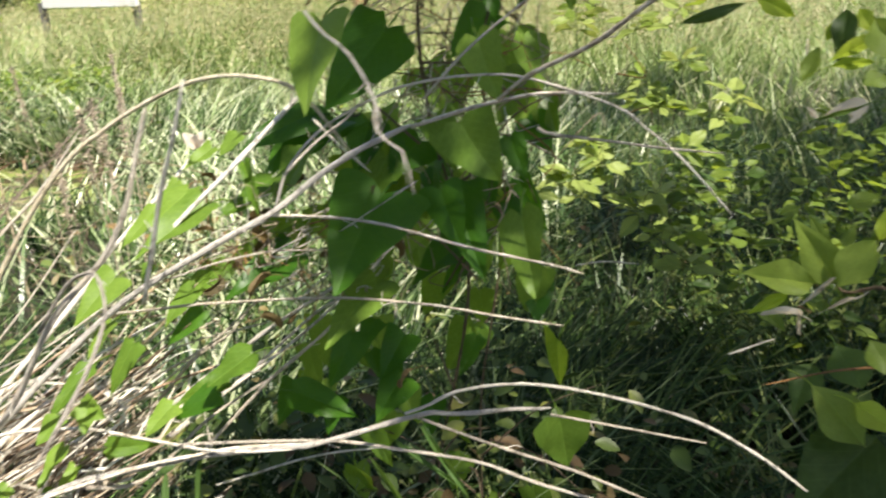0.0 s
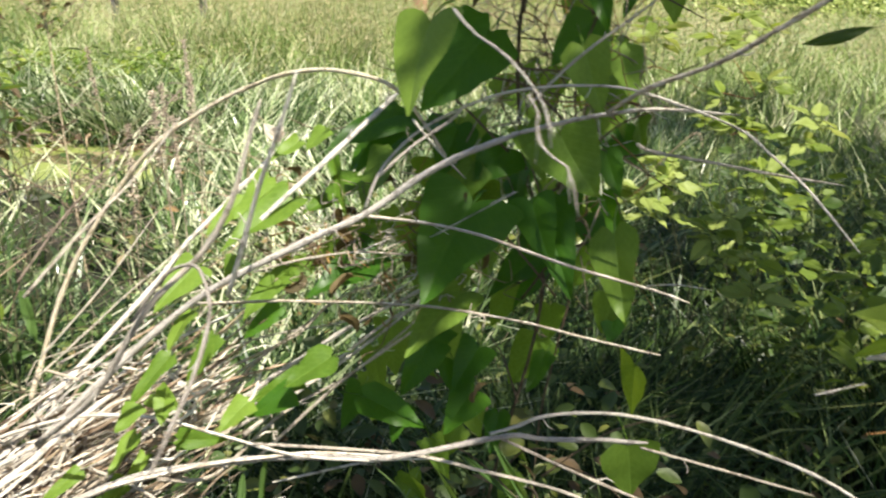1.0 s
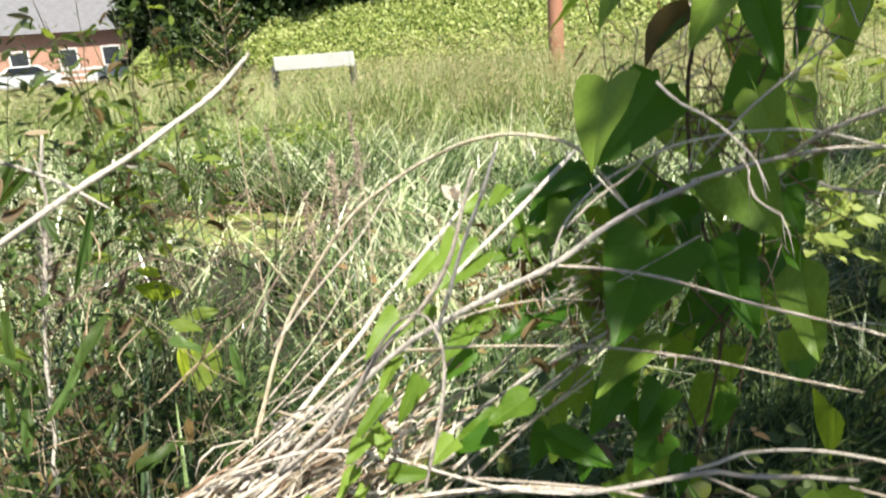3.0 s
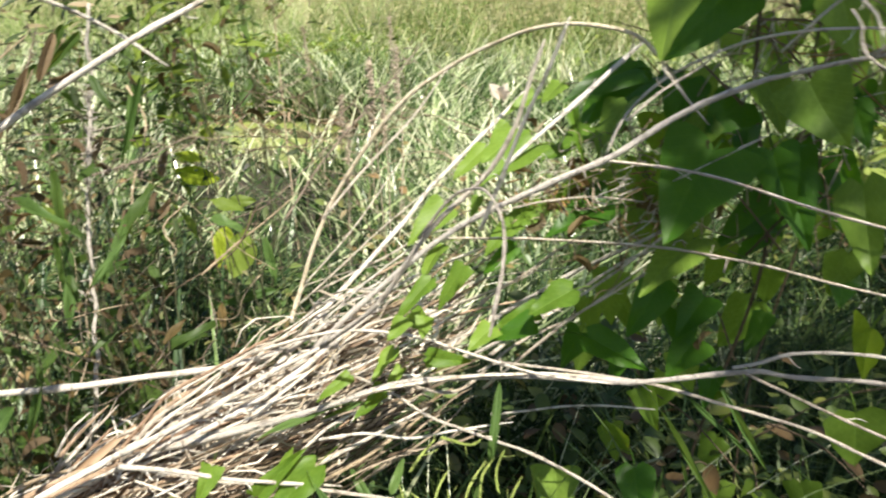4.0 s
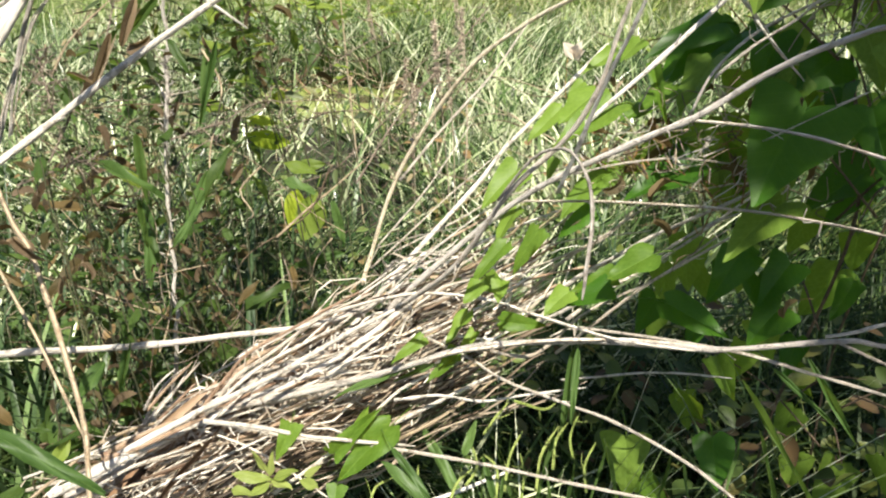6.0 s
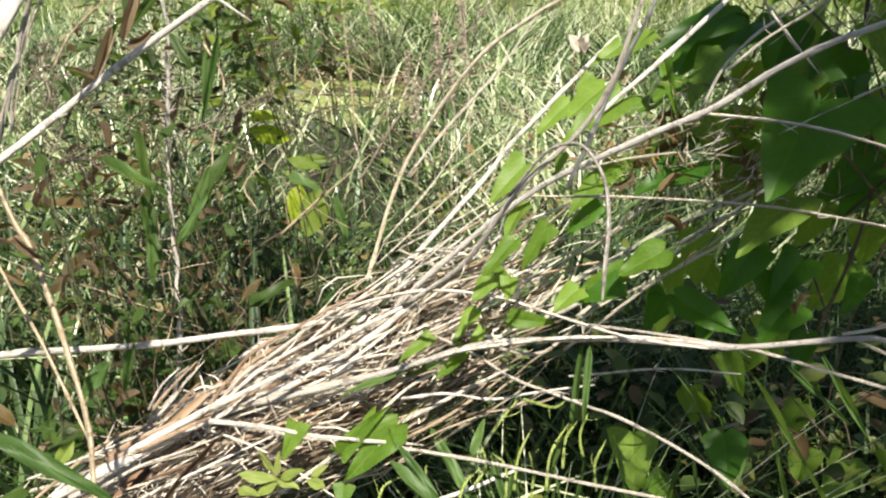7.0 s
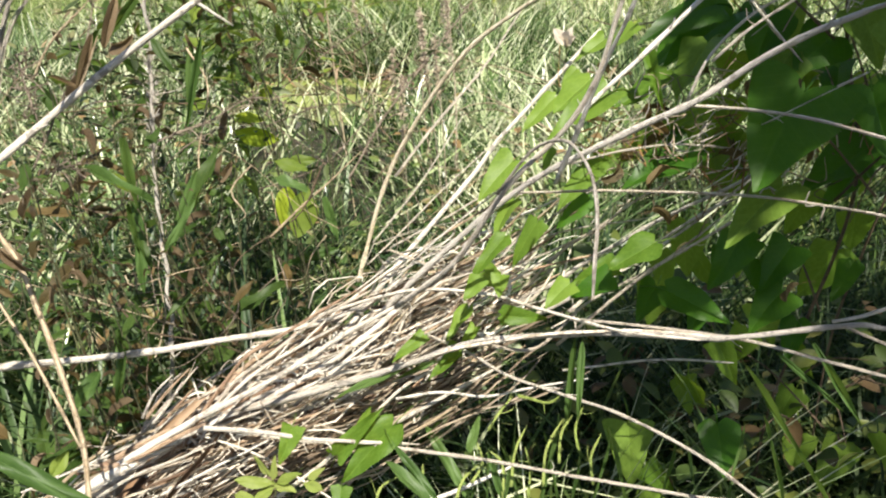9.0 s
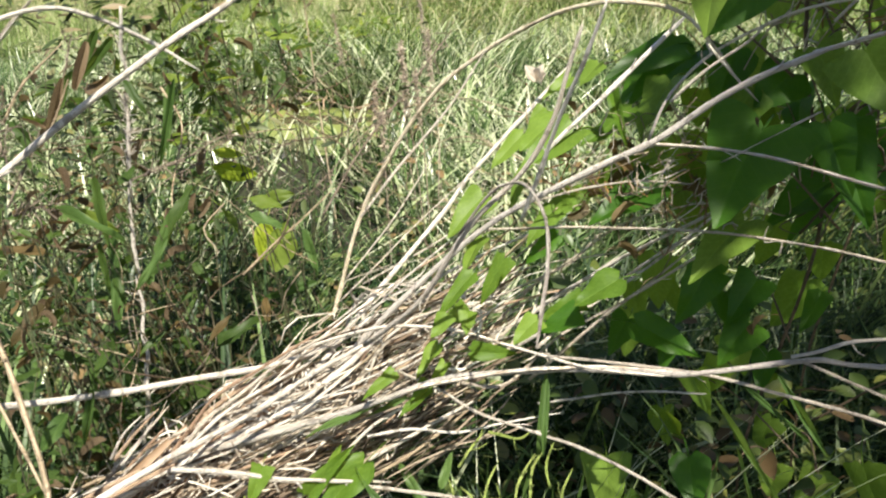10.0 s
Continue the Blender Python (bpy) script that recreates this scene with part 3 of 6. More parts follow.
cane_pale([(-.272, .586, .974), (-.243, .603, 1.003), (-.211, .629, 1.034), (-.163, .667, 1.084), (-.141, .683, 1.107)], 2.1, 2.0)
cane([(-.389, .414, .834), (-.314, .398, .903), (-.255, .393, .984), (-.213, .403, 1.030), (-.190, .410, 1.070), (-.179, .421, 1.113), (-.174, .425, 1.132)], 2.9, 1.6)
cane_grey([(-.263, .387, .978), (-.235, .390, 1.015), (-.213, .385, 1.027), (-.193, .365, 1.029), (-.173, .335, 1.022), (-.157, .292, 1.015), (-.145, .246, 1.009), (-.135, .207, 1.008)], 1.4, 1.3)
cane_pale([(-.260, .520, .939), (-.235, .505, .995), (-.213, .496, 1.048), (-.187, .483, 1.100), (-.169, .478, 1.145)], 2.0, 1.3)
cane_pale([(-.587, .115, 1.004), (-.578, .151, 1.021), (-.566, .188, 1.042), (-.548, .230, 1.067), (-.465, .306, 1.132), (-.430, .364, 1.164), (-.394, .411, 1.196), (-.370, .442, 1.229)], 2.8, 1.8)
cane_pale([(-.587, .229, 1.143), (-.568, .261, 1.164), (-.552, .299, 1.170), (-.539, .330, 1.158), (-.522, .361, 1.135), (-.495, .382, 1.107)], 1.7, 1.3)
cane_pale([(-.461, .103, 1.090), (-.472, .141, 1.123), (-.479, .175, 1.153), (-.477, .200, 1.177), (-.440, .243, 1.254), (-.429, .268, 1.292), (-.415, .292, 1.331)], 3.6, 3.1)
cane_pale([(-.483, .120, 1.128), (-.484, .144, 1.138), (-.479, .174, 1.152), (-.485, .204, 1.170), (-.462, .247, 1.251), (-.451, .273, 1.294), (-.439, .295, 1.330)], 2.3, 2.2)
cane_pale([(-.493, .149, 1.137), (-.490, .158, 1.156), (-.493, .175, 1.180), (-.460, .233, 1.247), (-.454, .253, 1.292), (-.450, .268, 1.324)], 1.7, 1.7)
cane_pale([(-.480, .133, 1.155), (-.475, .146, 1.172), (-.477, .162, 1.193), (-.441, .224, 1.270), (-.441, .237, 1.297)], 1.9, 1.8)
cane_pale([(-.477, .180, 1.169), (-.479, .178, 1.181), (-.456, .237, 1.244), (-.450, .259, 1.293), (-.447, .273, 1.321)], 1.4, 1.4)
cane_pale([(-.477, .242, 1.231), (-.464, .260, 1.269), (-.463, .274, 1.294), (-.459, .289, 1.327)], 1.6, 1.5)
cane_rough([(-.481, .109, 1.020), (-.482, .124, 1.044), (-.492, .147, 1.075), (-.498, .170, 1.106), (-.503, .191, 1.138), (-.498, .223, 1.190)], 1.4, 1.5)
cane_rough([(-.583, .205, 1.052), (-.584, .218, 1.084), (-.585, .247, 1.127), (-.578, .281, 1.159), (-.564, .318, 1.193)], 1.2, 1.1)
stalk_tan([(-.655, .219, 1.003), (-.643, .217, .966), (-.634, .218, .944), (-.621, .213, .910), (-.610, .208, .884), (-.595, .199, .850), (-.576, .186, .792), (-.563, .168, .748), (-.560, .159, .724)], 2.9, 3.3)
stalk_tan([(-.664, .202, .941), (-.650, .200, .906), (-.630, .198, .865), (-.606, .192, .821), (-.580, .184, .779)], 1.8, 2.2)
weed_stalk([(-.915, .672, 1.139), (-.919, .656, 1.050), (-.920, .638, .981), (-.919, .599, .836), (-.908, .576, .744), (-.889, .543, .645), (-.888, .520, .576), (-.930, .509, .436)], 2.2, 3.3)
cane_grey([(-.367, .573, .736), (-.290, .598, .784), (-.249, .616, .815), (-.180, .633, .865), (-.106, .640, .913), (-.055, .654, .948)], 3.1, 1.7)
cane_grey([(-.311, .596, .735), (-.252, .607, .779), (-.207, .625, .814), (-.147, .639, .867), (-.105, .643, .893)], 2.4, 1.5)
cane([(-.283, .587, .707), (-.238, .606, .752), (-.187, .624, .803), (-.133, .632, .849), (-.100, .637, .877)], 2.2, 1.3)
cane([(-.321, .609, .803), (-.259, .625, .838), (-.206, .636, .884), (-.167, .641, .906), (-.108, .645, .926)], 1.6, 1.1)
cane([(-.351, .607, .737), (-.292, .645, .806), (-.249, .660, .834), (-.222, .680, .865)], 2.2, 1.4)
cane([(-.266, .585, .935), (-.224, .601, .946), (-.178, .623, .950), (-.142, .638, .947), (-.111, .650, .942)], 1.3, 1.1)
cane([(-.136, .581, 1.043), (-.108, .590, 1.071), (-.078, .595, 1.093), (-.062, .597, 1.110)], 1.5, 1.3)
cane([(-.111, .603, 1.092), (-.088, .610, 1.063), (-.065, .626, 1.035)], 1.4, 1.0)
cane([(-.503, .535, .802), (-.463, .599, .847), (-.435, .642, .878), (-.403, .693, .910)], 1.2, 0.8)
cane([(-.483, .558, .817), (-.418, .602, .852), (-.369, .627, .880), (-.314, .632, .896)], 1.4, 0.9)
cane([(-.522, .580, .809), (-.481, .636, .868), (-.459, .733, .934)], 1.3, 0.8)
cane([(-.233, .477, .826), (-.215, .582, .816), (-.168, .678, .827), (-.099, .742, .882), (-.064, .781, .911)], 2.1, 1.7)
cane([(-.298, .440, .794), (-.264, .477, .778), (-.241, .575, .782), (-.189, .652, .793), (-.122, .719, .841)], 2.0, 1.4)
cane([(-.372, .413, .973), (-.347, .451, 1.012), (-.319, .498, 1.052), (-.297, .534, 1.095)], 1.5, 1.1)
cane_grey([(-.034, .349, 1.196), (-.022, .336, 1.186), (-.005, .313, 1.179), (.010, .284, 1.170), (.018, .269, 1.162), (.021, .262, 1.149)], 0.95, 0.6)
cane_grey([(.009, .293, 1.164), (.014, .288, 1.157), (.014, .282, 1.152), (.018, .276, 1.144), (.029, .271, 1.138), (.034, .264, 1.121)], 0.6, 0.55)
cane([(.097, .742, 1.053), (.117, .730, 1.049), (.191, .688, 1.048), (.268, .642, 1.049)], 2.5, 1.2)
cane([(.182, 1.165, .719), (.232, 1.163, .728), (.290, 1.154, .728)], 1.8, 1.5)
cane([(.352, .807, .745), (.404, .804, .771)], 1.4, 1.1)
dead_twig([(-1.087, .792, .845), (-1.053, .906, .851), (-1.006, 1.028, .878), (-.955, 1.147, .934), (-.913, 1.243, .969)], 2.0, 1.3)
dead_twig([(-1.096, 1.056, .782), (-1.013, 1.135, .808), (-.944, 1.210, .807), (-.908, 1.282, .852), (-.873, 1.374, .903)], 2.2, 1.4)
dead_twig([(-1.056, .909, .686), (-.947, 1.019, .712), (-.913, 1.128, .760), (-.881, 1.229, .815), (-.832, 1.333, .874)], 2.1, 1.4)
dead_twig([(-.992, .547, .793), (-.957, .614, .826), (-.958, .710, .860), (-.936, .813, .874)], 2.0, 1.1)
dead_twig([(-.967, .457, .909), (-.950, .515, .986), (-.948, .569, 1.043), (-.956, .620, 1.117)], 2.1, 1.6)
dead_twig([(-.593, .646, .863), (-.587, .747, .925), (-.567, .842, .980), (-.546, .990, 1.055)], 2.2, 1.7)
stalk_tan([(-.749, .355, 1.057), (-.738, .382, 1.093), (-.720, .423, 1.125)], 1.7, 1.4)
stalk_tan([(-.699, .363, 1.043), (-.693, .380, 1.067), (-.689, .398, 1.095)], 1.6, 1.2)
stalk_tan([(-.609, .494, .843), (-.588, .547, .871), (-.578, .586, .884), (-.566, .643, .906)], 1.9, 1.2)
dead_twig([(-.760, .294, .959), (-.755, .351, .964), (-.760, .396, .958)], 1.8, 1.0)
dead_twig([(-.718, .329, 1.025), (-.733, .337, 1.054), (-.746, .347, 1.084)], 1.7, 1.1)
dead_twig([(-.776, .508, .946), (-.753, .577, .953), (-.732, .647, .967), (-.680, .689, .942)], 1.9, 1.0)
cane_pale([(-.490, .240, 1.231), (-.478, .253, 1.260), (-.478, .274, 1.295), (-.475, .282, 1.317)], 1.3, 1.1)
cane_pale([(-.475, .229, 1.210), (-.458, .247, 1.247), (-.441, .267, 1.292), (-.434, .276, 1.313)], 1.8, 1.5)
cane_rough([(-.486, .247, 1.212), (-.470, .265, 1.247), (-.449, .287, 1.294), (-.443, .296, 1.316)], 2.0, 1.8)
cane_pale([(-.521, .272, 1.275), (-.508, .284, 1.294), (-.502, .292, 1.317)], 1.4, 1.2)
cane_rough([(-.503, .273, 1.249), (-.490, .287, 1.276), (-.483, .300, 1.312)], 1.0, 0.9)
cane_pale([(-.517, .282, 1.223), (-.494, .302, 1.259), (-.485, .311, 1.276), (-.489, .319, 1.310)], 1.0, 0.8)
cane_rust([(-.578, .303, .719), (-.561, .327, .750), (-.541, .353, .778), (-.506, .392, .797), (-.455, .447, .824)], 2.6, 1.6)
cane([(-.566, .302, .726), (-.544, .332, .759), (-.520, .360, .777), (-.480, .406, .808), (-.440, .449, .826)], 2.6, 1.6)
cane_pale([(-.558, .305, .733), (-.529, .341, .764), (-.501, .372, .781), (-.462, .414, .799)], 1.8, 1.2)
cane_rust([(-.655, .243, .691), (-.625, .274, .705), (-.593, .307, .715), (-.571, .329, .719)], 3.6, 2.4)
stalk_tan([(-.417, .400, .660), (-.388, .431, .670), (-.364, .457, .682), (-.342, .483, .698), (-.323, .504, .712)], 2.8, 1.8)
cane([(-.500, .314, .635), (-.465, .355, .660), (-.434, .392, .689), (-.404, .429, .721), (-.372, .464, .737)], 2.4, 1.8)
cane_pale([(-.407, .416, .684), (-.370, .456, .699), (-.321, .508, .719)], 2.0, 1.6)
cane_rust([(-.614, .273, .736), (-.602, .289, .755), (-.582, .315, .779)], 2.3, 1.2)
cane([(-.614, .277, .727), (-.598, .299, .750), (-.589, .312, .769)], 2.0, 1.0)
cane_pale([(-.621, .273, .735), (-.612, .288, .757), (-.598, .305, .773)], 1.4, 0.8)
cane_pale([(-.657, .199, .680), (-.629, .231, .701), (-.597, .267, .718), (-.564, .302, .735), (-.548, .320, .742)], 3.4, 2.8)
cane_pale([(-.552, .292, .745), (-.503, .345, .766), (-.462, .391, .788), (-.436, .419, .803), (-.404, .453, .815)], 2.6, 2.0)
cane([(-.635, .209, .680), (-.608, .239, .693), (-.580, .267, .698), (-.551, .297, .707)], 1.8, 1.3)
cane_rust([(-.635, .226, .701), (-.609, .252, .707), (-.581, .282, .719), (-.560, .303, .725)], 3.6, 2.4)
cane_pale([(-.364, .398, .603), (-.334, .429, .609), (-.306, .458, .614), (-.289, .475, .616)], 2.2, 1.7)
cane_pale([(-.398, .409, .724), (-.362, .443, .718), (-.324, .475, .700), (-.286, .511, .697), (-.235, .558, .690)], 1.4, 1.0)
cane_pale([(-.531, .273, .752), (-.493, .306, .731), (-.456, .336, .710), (-.422, .365, .696), (-.374, .407, .673)], 2.2, 1.6)
lime_stem([(-.277, .399, .640), (-.285, .420, .664), (-.307, .434, .664)], 1.9, 1.3)
lime_stem([(-.271, .408, .650), (-.275, .431, .673), (-.274, .464, .685)], 1.9, 1.3)
lime_stem([(-.243, .423, .648), (-.247, .449, .676), (-.241, .485, .688)], 1.9, 1.3)
lime_stem([(-.231, .440, .667), (-.236, .461, .686), (-.233, .490, .690)], 1.9, 1.3)
lime_stem([(-.300, .421, .703), (-.296, .441, .711), (-.292, .470, .713)], 1.9, 1.3)
lime_stem([(-.254, .411, .637), (-.259, .432, .657), (-.273, .453, .664)], 1.9, 1.3)
lime_stem([(-.215, .454, .676), (-.224, .470, .690), (-.224, .500, .698)], 1.9, 1.3)
lime_stem([(-.307, .391, .658), (-.303, .412, .668), (-.318, .432, .673)], 1.9, 1.3)
lime_stem([(-.319, .376, .642), (-.319, .395, .653), (-.315, .422, .651)], 1.9, 1.3)
lime_stem([(-.360, .354, .645), (-.357, .374, .654), (-.366, .396, .658)], 1.9, 1.3)
lime_stem([(-.198, .447, .644), (-.205, .465, .663), (-.204, .496, .670)], 1.9, 1.3)
lime_stem([(-.390, .338, .648), (-.392, .353, .654), (-.387, .378, .647)], 1.9, 1.3)
lime_stem([(-.277, .450, .732), (-.254, .468, .717), (-.247, .493, .710)], 1.9, 1.3)
cane_rust([(-.658, .247, .676), (-.624, .295, .679), (-.604, .335, .697), (-.591, .379, .724), (-.558, .425, .745), (-.512, .480, .772)], 3.8, 2.1)
cane_rust([(-.655, .246, .672), (-.618, .295, .673), (-.592, .343, .691), (-.571, .383, .715), (-.535, .437, .743), (-.479, .508, .797)], 3.6, 1.9)
cane_rust([(-.670, .243, .679), (-.642, .279, .679), (-.615, .310, .676), (-.581, .347, .683)], 5.8, 3.3)
cane([(-.662, .260, .672), (-.658, .307, .694), (-.654, .342, .709), (-.648, .375, .724)], 2.2, 1.5)
cane_rust([(-.659, .265, .672), (-.646, .321, .695), (-.637, .355, .709), (-.632, .376, .713)], 1.9, 1.2)
cane([(-.665, .278, .671), (-.669, .310, .692), (-.670, .340, .710), (-.665, .366, .718)], 2.0, 1.2)
cane_rust([(-.619, .289, .677), (-.587, .349, .699), (-.557, .384, .710), (-.517, .431, .727), (-.474, .476, .748)], 3.1, 1.9)
cane([(-.591, .308, .695), (-.540, .326, .674), (-.491, .334, .652), (-.438, .337, .629)], 1.4, 1.3)


# ---- bindweed and leaves ----
vine = thing("bindweed_vine", "climbing bindweed with large heart-shaped green leaves", "vine")
shrub = thing("leafy_shrub", "low shrub with speckled olive green leaves and pale tips", "shrub")
weeds = thing("dock_weed", "half-withered dock with brown and yellow-green leaves", "weed")
LR = random.Random(4)


SHADED = []


def leaf_h(base, tip, normal, width):
    if base[0] > -0.14:
        SHADED.extend(Vector(base).lerp(Vector(tip), u) for u in (0.1, 0.45, 0.75))
    lay_leaf("heart", M_HEART, vine, Vector(base).lerp(Vector(tip), 0.06), tip, normal, width, "leaf", LR)


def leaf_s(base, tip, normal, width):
    """A leaf in the column, in the colour darkened for shade."""
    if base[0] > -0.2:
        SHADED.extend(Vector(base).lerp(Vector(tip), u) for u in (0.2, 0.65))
    tagged(lay_leaf("heart", M_HEARTSHADE, vine, Vector(base).lerp(Vector(tip), 0.06), tip, normal, width, "leaf", LR), "leaf coloured darker green for shade in the column")


def leaf_c(base, tip, normal, width):
    tagged(lay_leaf("curl", M_DRY, vine, base, tip, normal, width * 1.6, "leaf", LR), "withered grey-brown leaf")


def leaf_o(base, tip, normal, width):
    lay_leaf("oval", M_OVAL, shrub, base, tip, normal, width, "leaf", LR)


def leaf_l(base, tip, normal, width):
    tagged(lay_leaf("oval", M_LIMELEAF, shrub, base, tip, normal, width, "leaf", LR), "yellow-green young leaf")


def leaf_k(base, tip, normal, width):
    lay_leaf("oval", M_HERB, shrub, base, tip, normal, width, "leaf", LR)


def leaf_y(base, tip, normal, width):
    tagged(lay_leaf("oval", M_LIMELEAF, weeds, base, tip, normal, width * 0.85, "leaf", LR), "bright yellow-green leaf")


def leaf_g(base, tip, normal, width):
    tagged(lay_leaf("oval", M_YOUNG, weeds, base, tip, normal, width, "leaf", LR), "pale green young leaf")


def leaf_b(base, tip, normal, width):
    tagged(lay_leaf("lance", M_BLADE, weeds, base, tip, normal, width, "leaf", LR), "long pale green blade")


def leaf_d(base, tip, normal, width):
    tagged(lay_leaf("lance", M_HERB, weeds, base, tip, normal, width * 0.42, "leaf", LR), "drooping dark olive leaf")


def leaf_w(base, tip, normal, width):
    tagged(lay_leaf("curl", M_RUSTLEAF, weeds, base, tip, normal, width, "leaf", LR), "withered rust-brown leaf")


def leaf_p(base, tip, normal, width):
    tagged(lay_leaf("curl", M_PALE, shrub, base, tip, normal, width, "leaf", LR), "bleached dry leaf")


leaf_w((-.688, .429, 1.126), (-.684, .396, 1.086), (.820, -.402, .407), 0.36)
leaf_w((-.703, .403, 1.095), (-.701, .362, 1.044), (.775, -.482, .409), 0.23)
leaf_b((-.746, .379, .959), (-.666, .390, .922), (.445, -.261, .857), 0.17)
leaf_b((-.708, .550, 1.065), (-.699, .493, .978), (.751, -.514, .414), 0.10)
leaf_d((-.731, .425, .980), (-.700, .394, .916), (.636, -.525, .566), 0.38)
leaf_d((-.668, .506, .946), (-.686, .455, .898), (-.003, -.689, .724), 0.64)
leaf_b((-.686, .467, .896), (-.705, .416, .846), (.454, -.699, .553), 0.16)
leaf_b((-.631, .285, .813), (-.621, .254, .771), (.682, -.504, .530), 0.20)
leaf_b((-.632, .254, .804), (-.638, .224, .781), (.563, -.578, .591), 0.50)
leaf_w((-.703, .537, .923), (-.696, .515, .900), (.554, -.520, .651), 0.50)
leaf_w((-.635, .209, .955), (-.605, .206, .943), (.222, -.678, .701), 0.40)
leaf_w((-.731, .367, 1.059), (-.692, .369, 1.047), (.245, -.726, .642), 0.20)
leaf_d((-.717, .486, 1.076), (-.685, .476, 1.047), (.529, -.402, .748), 0.71)
leaf_b((-.673, .592, .876), (-.627, .596, .860), (.350, -.251, .902), 0.46)
leaf_o((-.679, .600, .897), (-.631, .608, .885), (.283, -.463, .840), 0.41)
leaf_d((-.714, .396, .912), (-.686, .372, .864), (.597, -.526, .606), 0.33)
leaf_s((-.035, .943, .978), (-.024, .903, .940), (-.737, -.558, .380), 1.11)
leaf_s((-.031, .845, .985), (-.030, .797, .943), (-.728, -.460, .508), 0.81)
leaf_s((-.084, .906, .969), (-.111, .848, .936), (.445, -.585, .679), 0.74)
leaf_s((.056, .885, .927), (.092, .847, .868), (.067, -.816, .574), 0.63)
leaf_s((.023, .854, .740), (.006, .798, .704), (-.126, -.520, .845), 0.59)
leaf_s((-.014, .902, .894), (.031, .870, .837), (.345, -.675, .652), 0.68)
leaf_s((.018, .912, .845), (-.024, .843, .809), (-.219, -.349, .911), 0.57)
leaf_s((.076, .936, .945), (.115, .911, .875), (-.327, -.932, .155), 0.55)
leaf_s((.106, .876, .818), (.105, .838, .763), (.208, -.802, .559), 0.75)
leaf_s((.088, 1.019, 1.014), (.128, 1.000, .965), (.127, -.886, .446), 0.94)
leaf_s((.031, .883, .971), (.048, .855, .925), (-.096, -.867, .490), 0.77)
leaf_g((-.489, .306, .665), (-.521, .284, .681), (.506, -.131, .853), 0.34)
leaf_g((-.489, .305, .662), (-.503, .283, .660), (.042, -.142, .989), 0.57)
leaf_g((-.492, .305, .671), (-.504, .303, .703), (-.391, .916, -.090), 0.26)
leaf_g((-.489, .306, .665), (-.464, .316, .681), (-.319, -.481, .817), 0.42)
leaf_g((-.491, .304, .664), (-.464, .307, .666), (-.064, .074, .995), 0.51)
leaf_g((-.491, .305, .668), (-.488, .309, .696), (.215, -.969, .122), 0.31)
leaf_g((-.519, .276, .666), (-.492, .279, .666), (.036, -.213, .976), 0.45)
leaf_g((-.468, .324, .657), (-.443, .325, .656), (.051, -.530, .847), 0.45)
leaf_g((-.466, .327, .660), (-.449, .333, .676), (-.241, -.812, .532), 0.40)
leaf_b((-.248, .550, .746), (-.245, .501, .651), (.077, -.887, .455), 0.09)
leaf_h((-.100, .624, 1.179), (-.119, .581, 1.103), (-.479, -.707, .520), 0.90)
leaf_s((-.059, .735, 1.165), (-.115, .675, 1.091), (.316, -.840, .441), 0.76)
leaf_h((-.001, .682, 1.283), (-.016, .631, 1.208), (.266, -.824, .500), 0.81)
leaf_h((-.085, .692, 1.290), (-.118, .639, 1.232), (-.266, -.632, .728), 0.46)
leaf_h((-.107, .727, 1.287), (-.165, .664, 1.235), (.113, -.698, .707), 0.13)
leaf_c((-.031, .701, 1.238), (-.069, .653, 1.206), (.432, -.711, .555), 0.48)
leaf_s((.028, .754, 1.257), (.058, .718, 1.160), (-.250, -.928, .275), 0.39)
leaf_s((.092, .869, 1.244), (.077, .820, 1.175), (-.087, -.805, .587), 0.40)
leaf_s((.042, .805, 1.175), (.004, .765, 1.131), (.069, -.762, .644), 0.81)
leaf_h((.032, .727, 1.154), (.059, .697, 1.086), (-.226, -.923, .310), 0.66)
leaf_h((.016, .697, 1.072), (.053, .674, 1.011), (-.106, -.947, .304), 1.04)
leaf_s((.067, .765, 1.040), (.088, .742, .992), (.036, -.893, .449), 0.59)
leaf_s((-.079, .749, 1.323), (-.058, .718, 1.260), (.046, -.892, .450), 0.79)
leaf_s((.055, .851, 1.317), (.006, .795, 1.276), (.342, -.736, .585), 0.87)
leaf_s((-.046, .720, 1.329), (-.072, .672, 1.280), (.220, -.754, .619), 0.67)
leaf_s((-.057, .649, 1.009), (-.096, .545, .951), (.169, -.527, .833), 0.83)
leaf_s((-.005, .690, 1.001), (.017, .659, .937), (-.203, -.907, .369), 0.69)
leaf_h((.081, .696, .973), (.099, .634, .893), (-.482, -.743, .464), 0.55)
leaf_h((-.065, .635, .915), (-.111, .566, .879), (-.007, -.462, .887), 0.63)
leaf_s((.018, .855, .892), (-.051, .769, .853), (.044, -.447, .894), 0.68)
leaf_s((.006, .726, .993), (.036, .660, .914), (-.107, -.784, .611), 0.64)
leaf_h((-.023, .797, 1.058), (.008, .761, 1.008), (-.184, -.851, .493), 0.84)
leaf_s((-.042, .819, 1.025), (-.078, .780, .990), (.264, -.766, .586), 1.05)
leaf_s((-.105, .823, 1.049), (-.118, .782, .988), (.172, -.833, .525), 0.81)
leaf_h((-.160, .733, 1.033), (-.181, .668, .984), (-.389, -.471, .792), 0.66)
leaf_h((-.197, .722, 1.004), (-.238, .658, .975), (-.042, -.389, .920), 0.66)
leaf_h((-.213, .678, 1.033), (-.188, .638, .982), (.105, -.758, .644), 0.22)
leaf_h((-.236, .623, 1.002), (-.280, .554, .968), (.102, -.492, .864), 0.55)
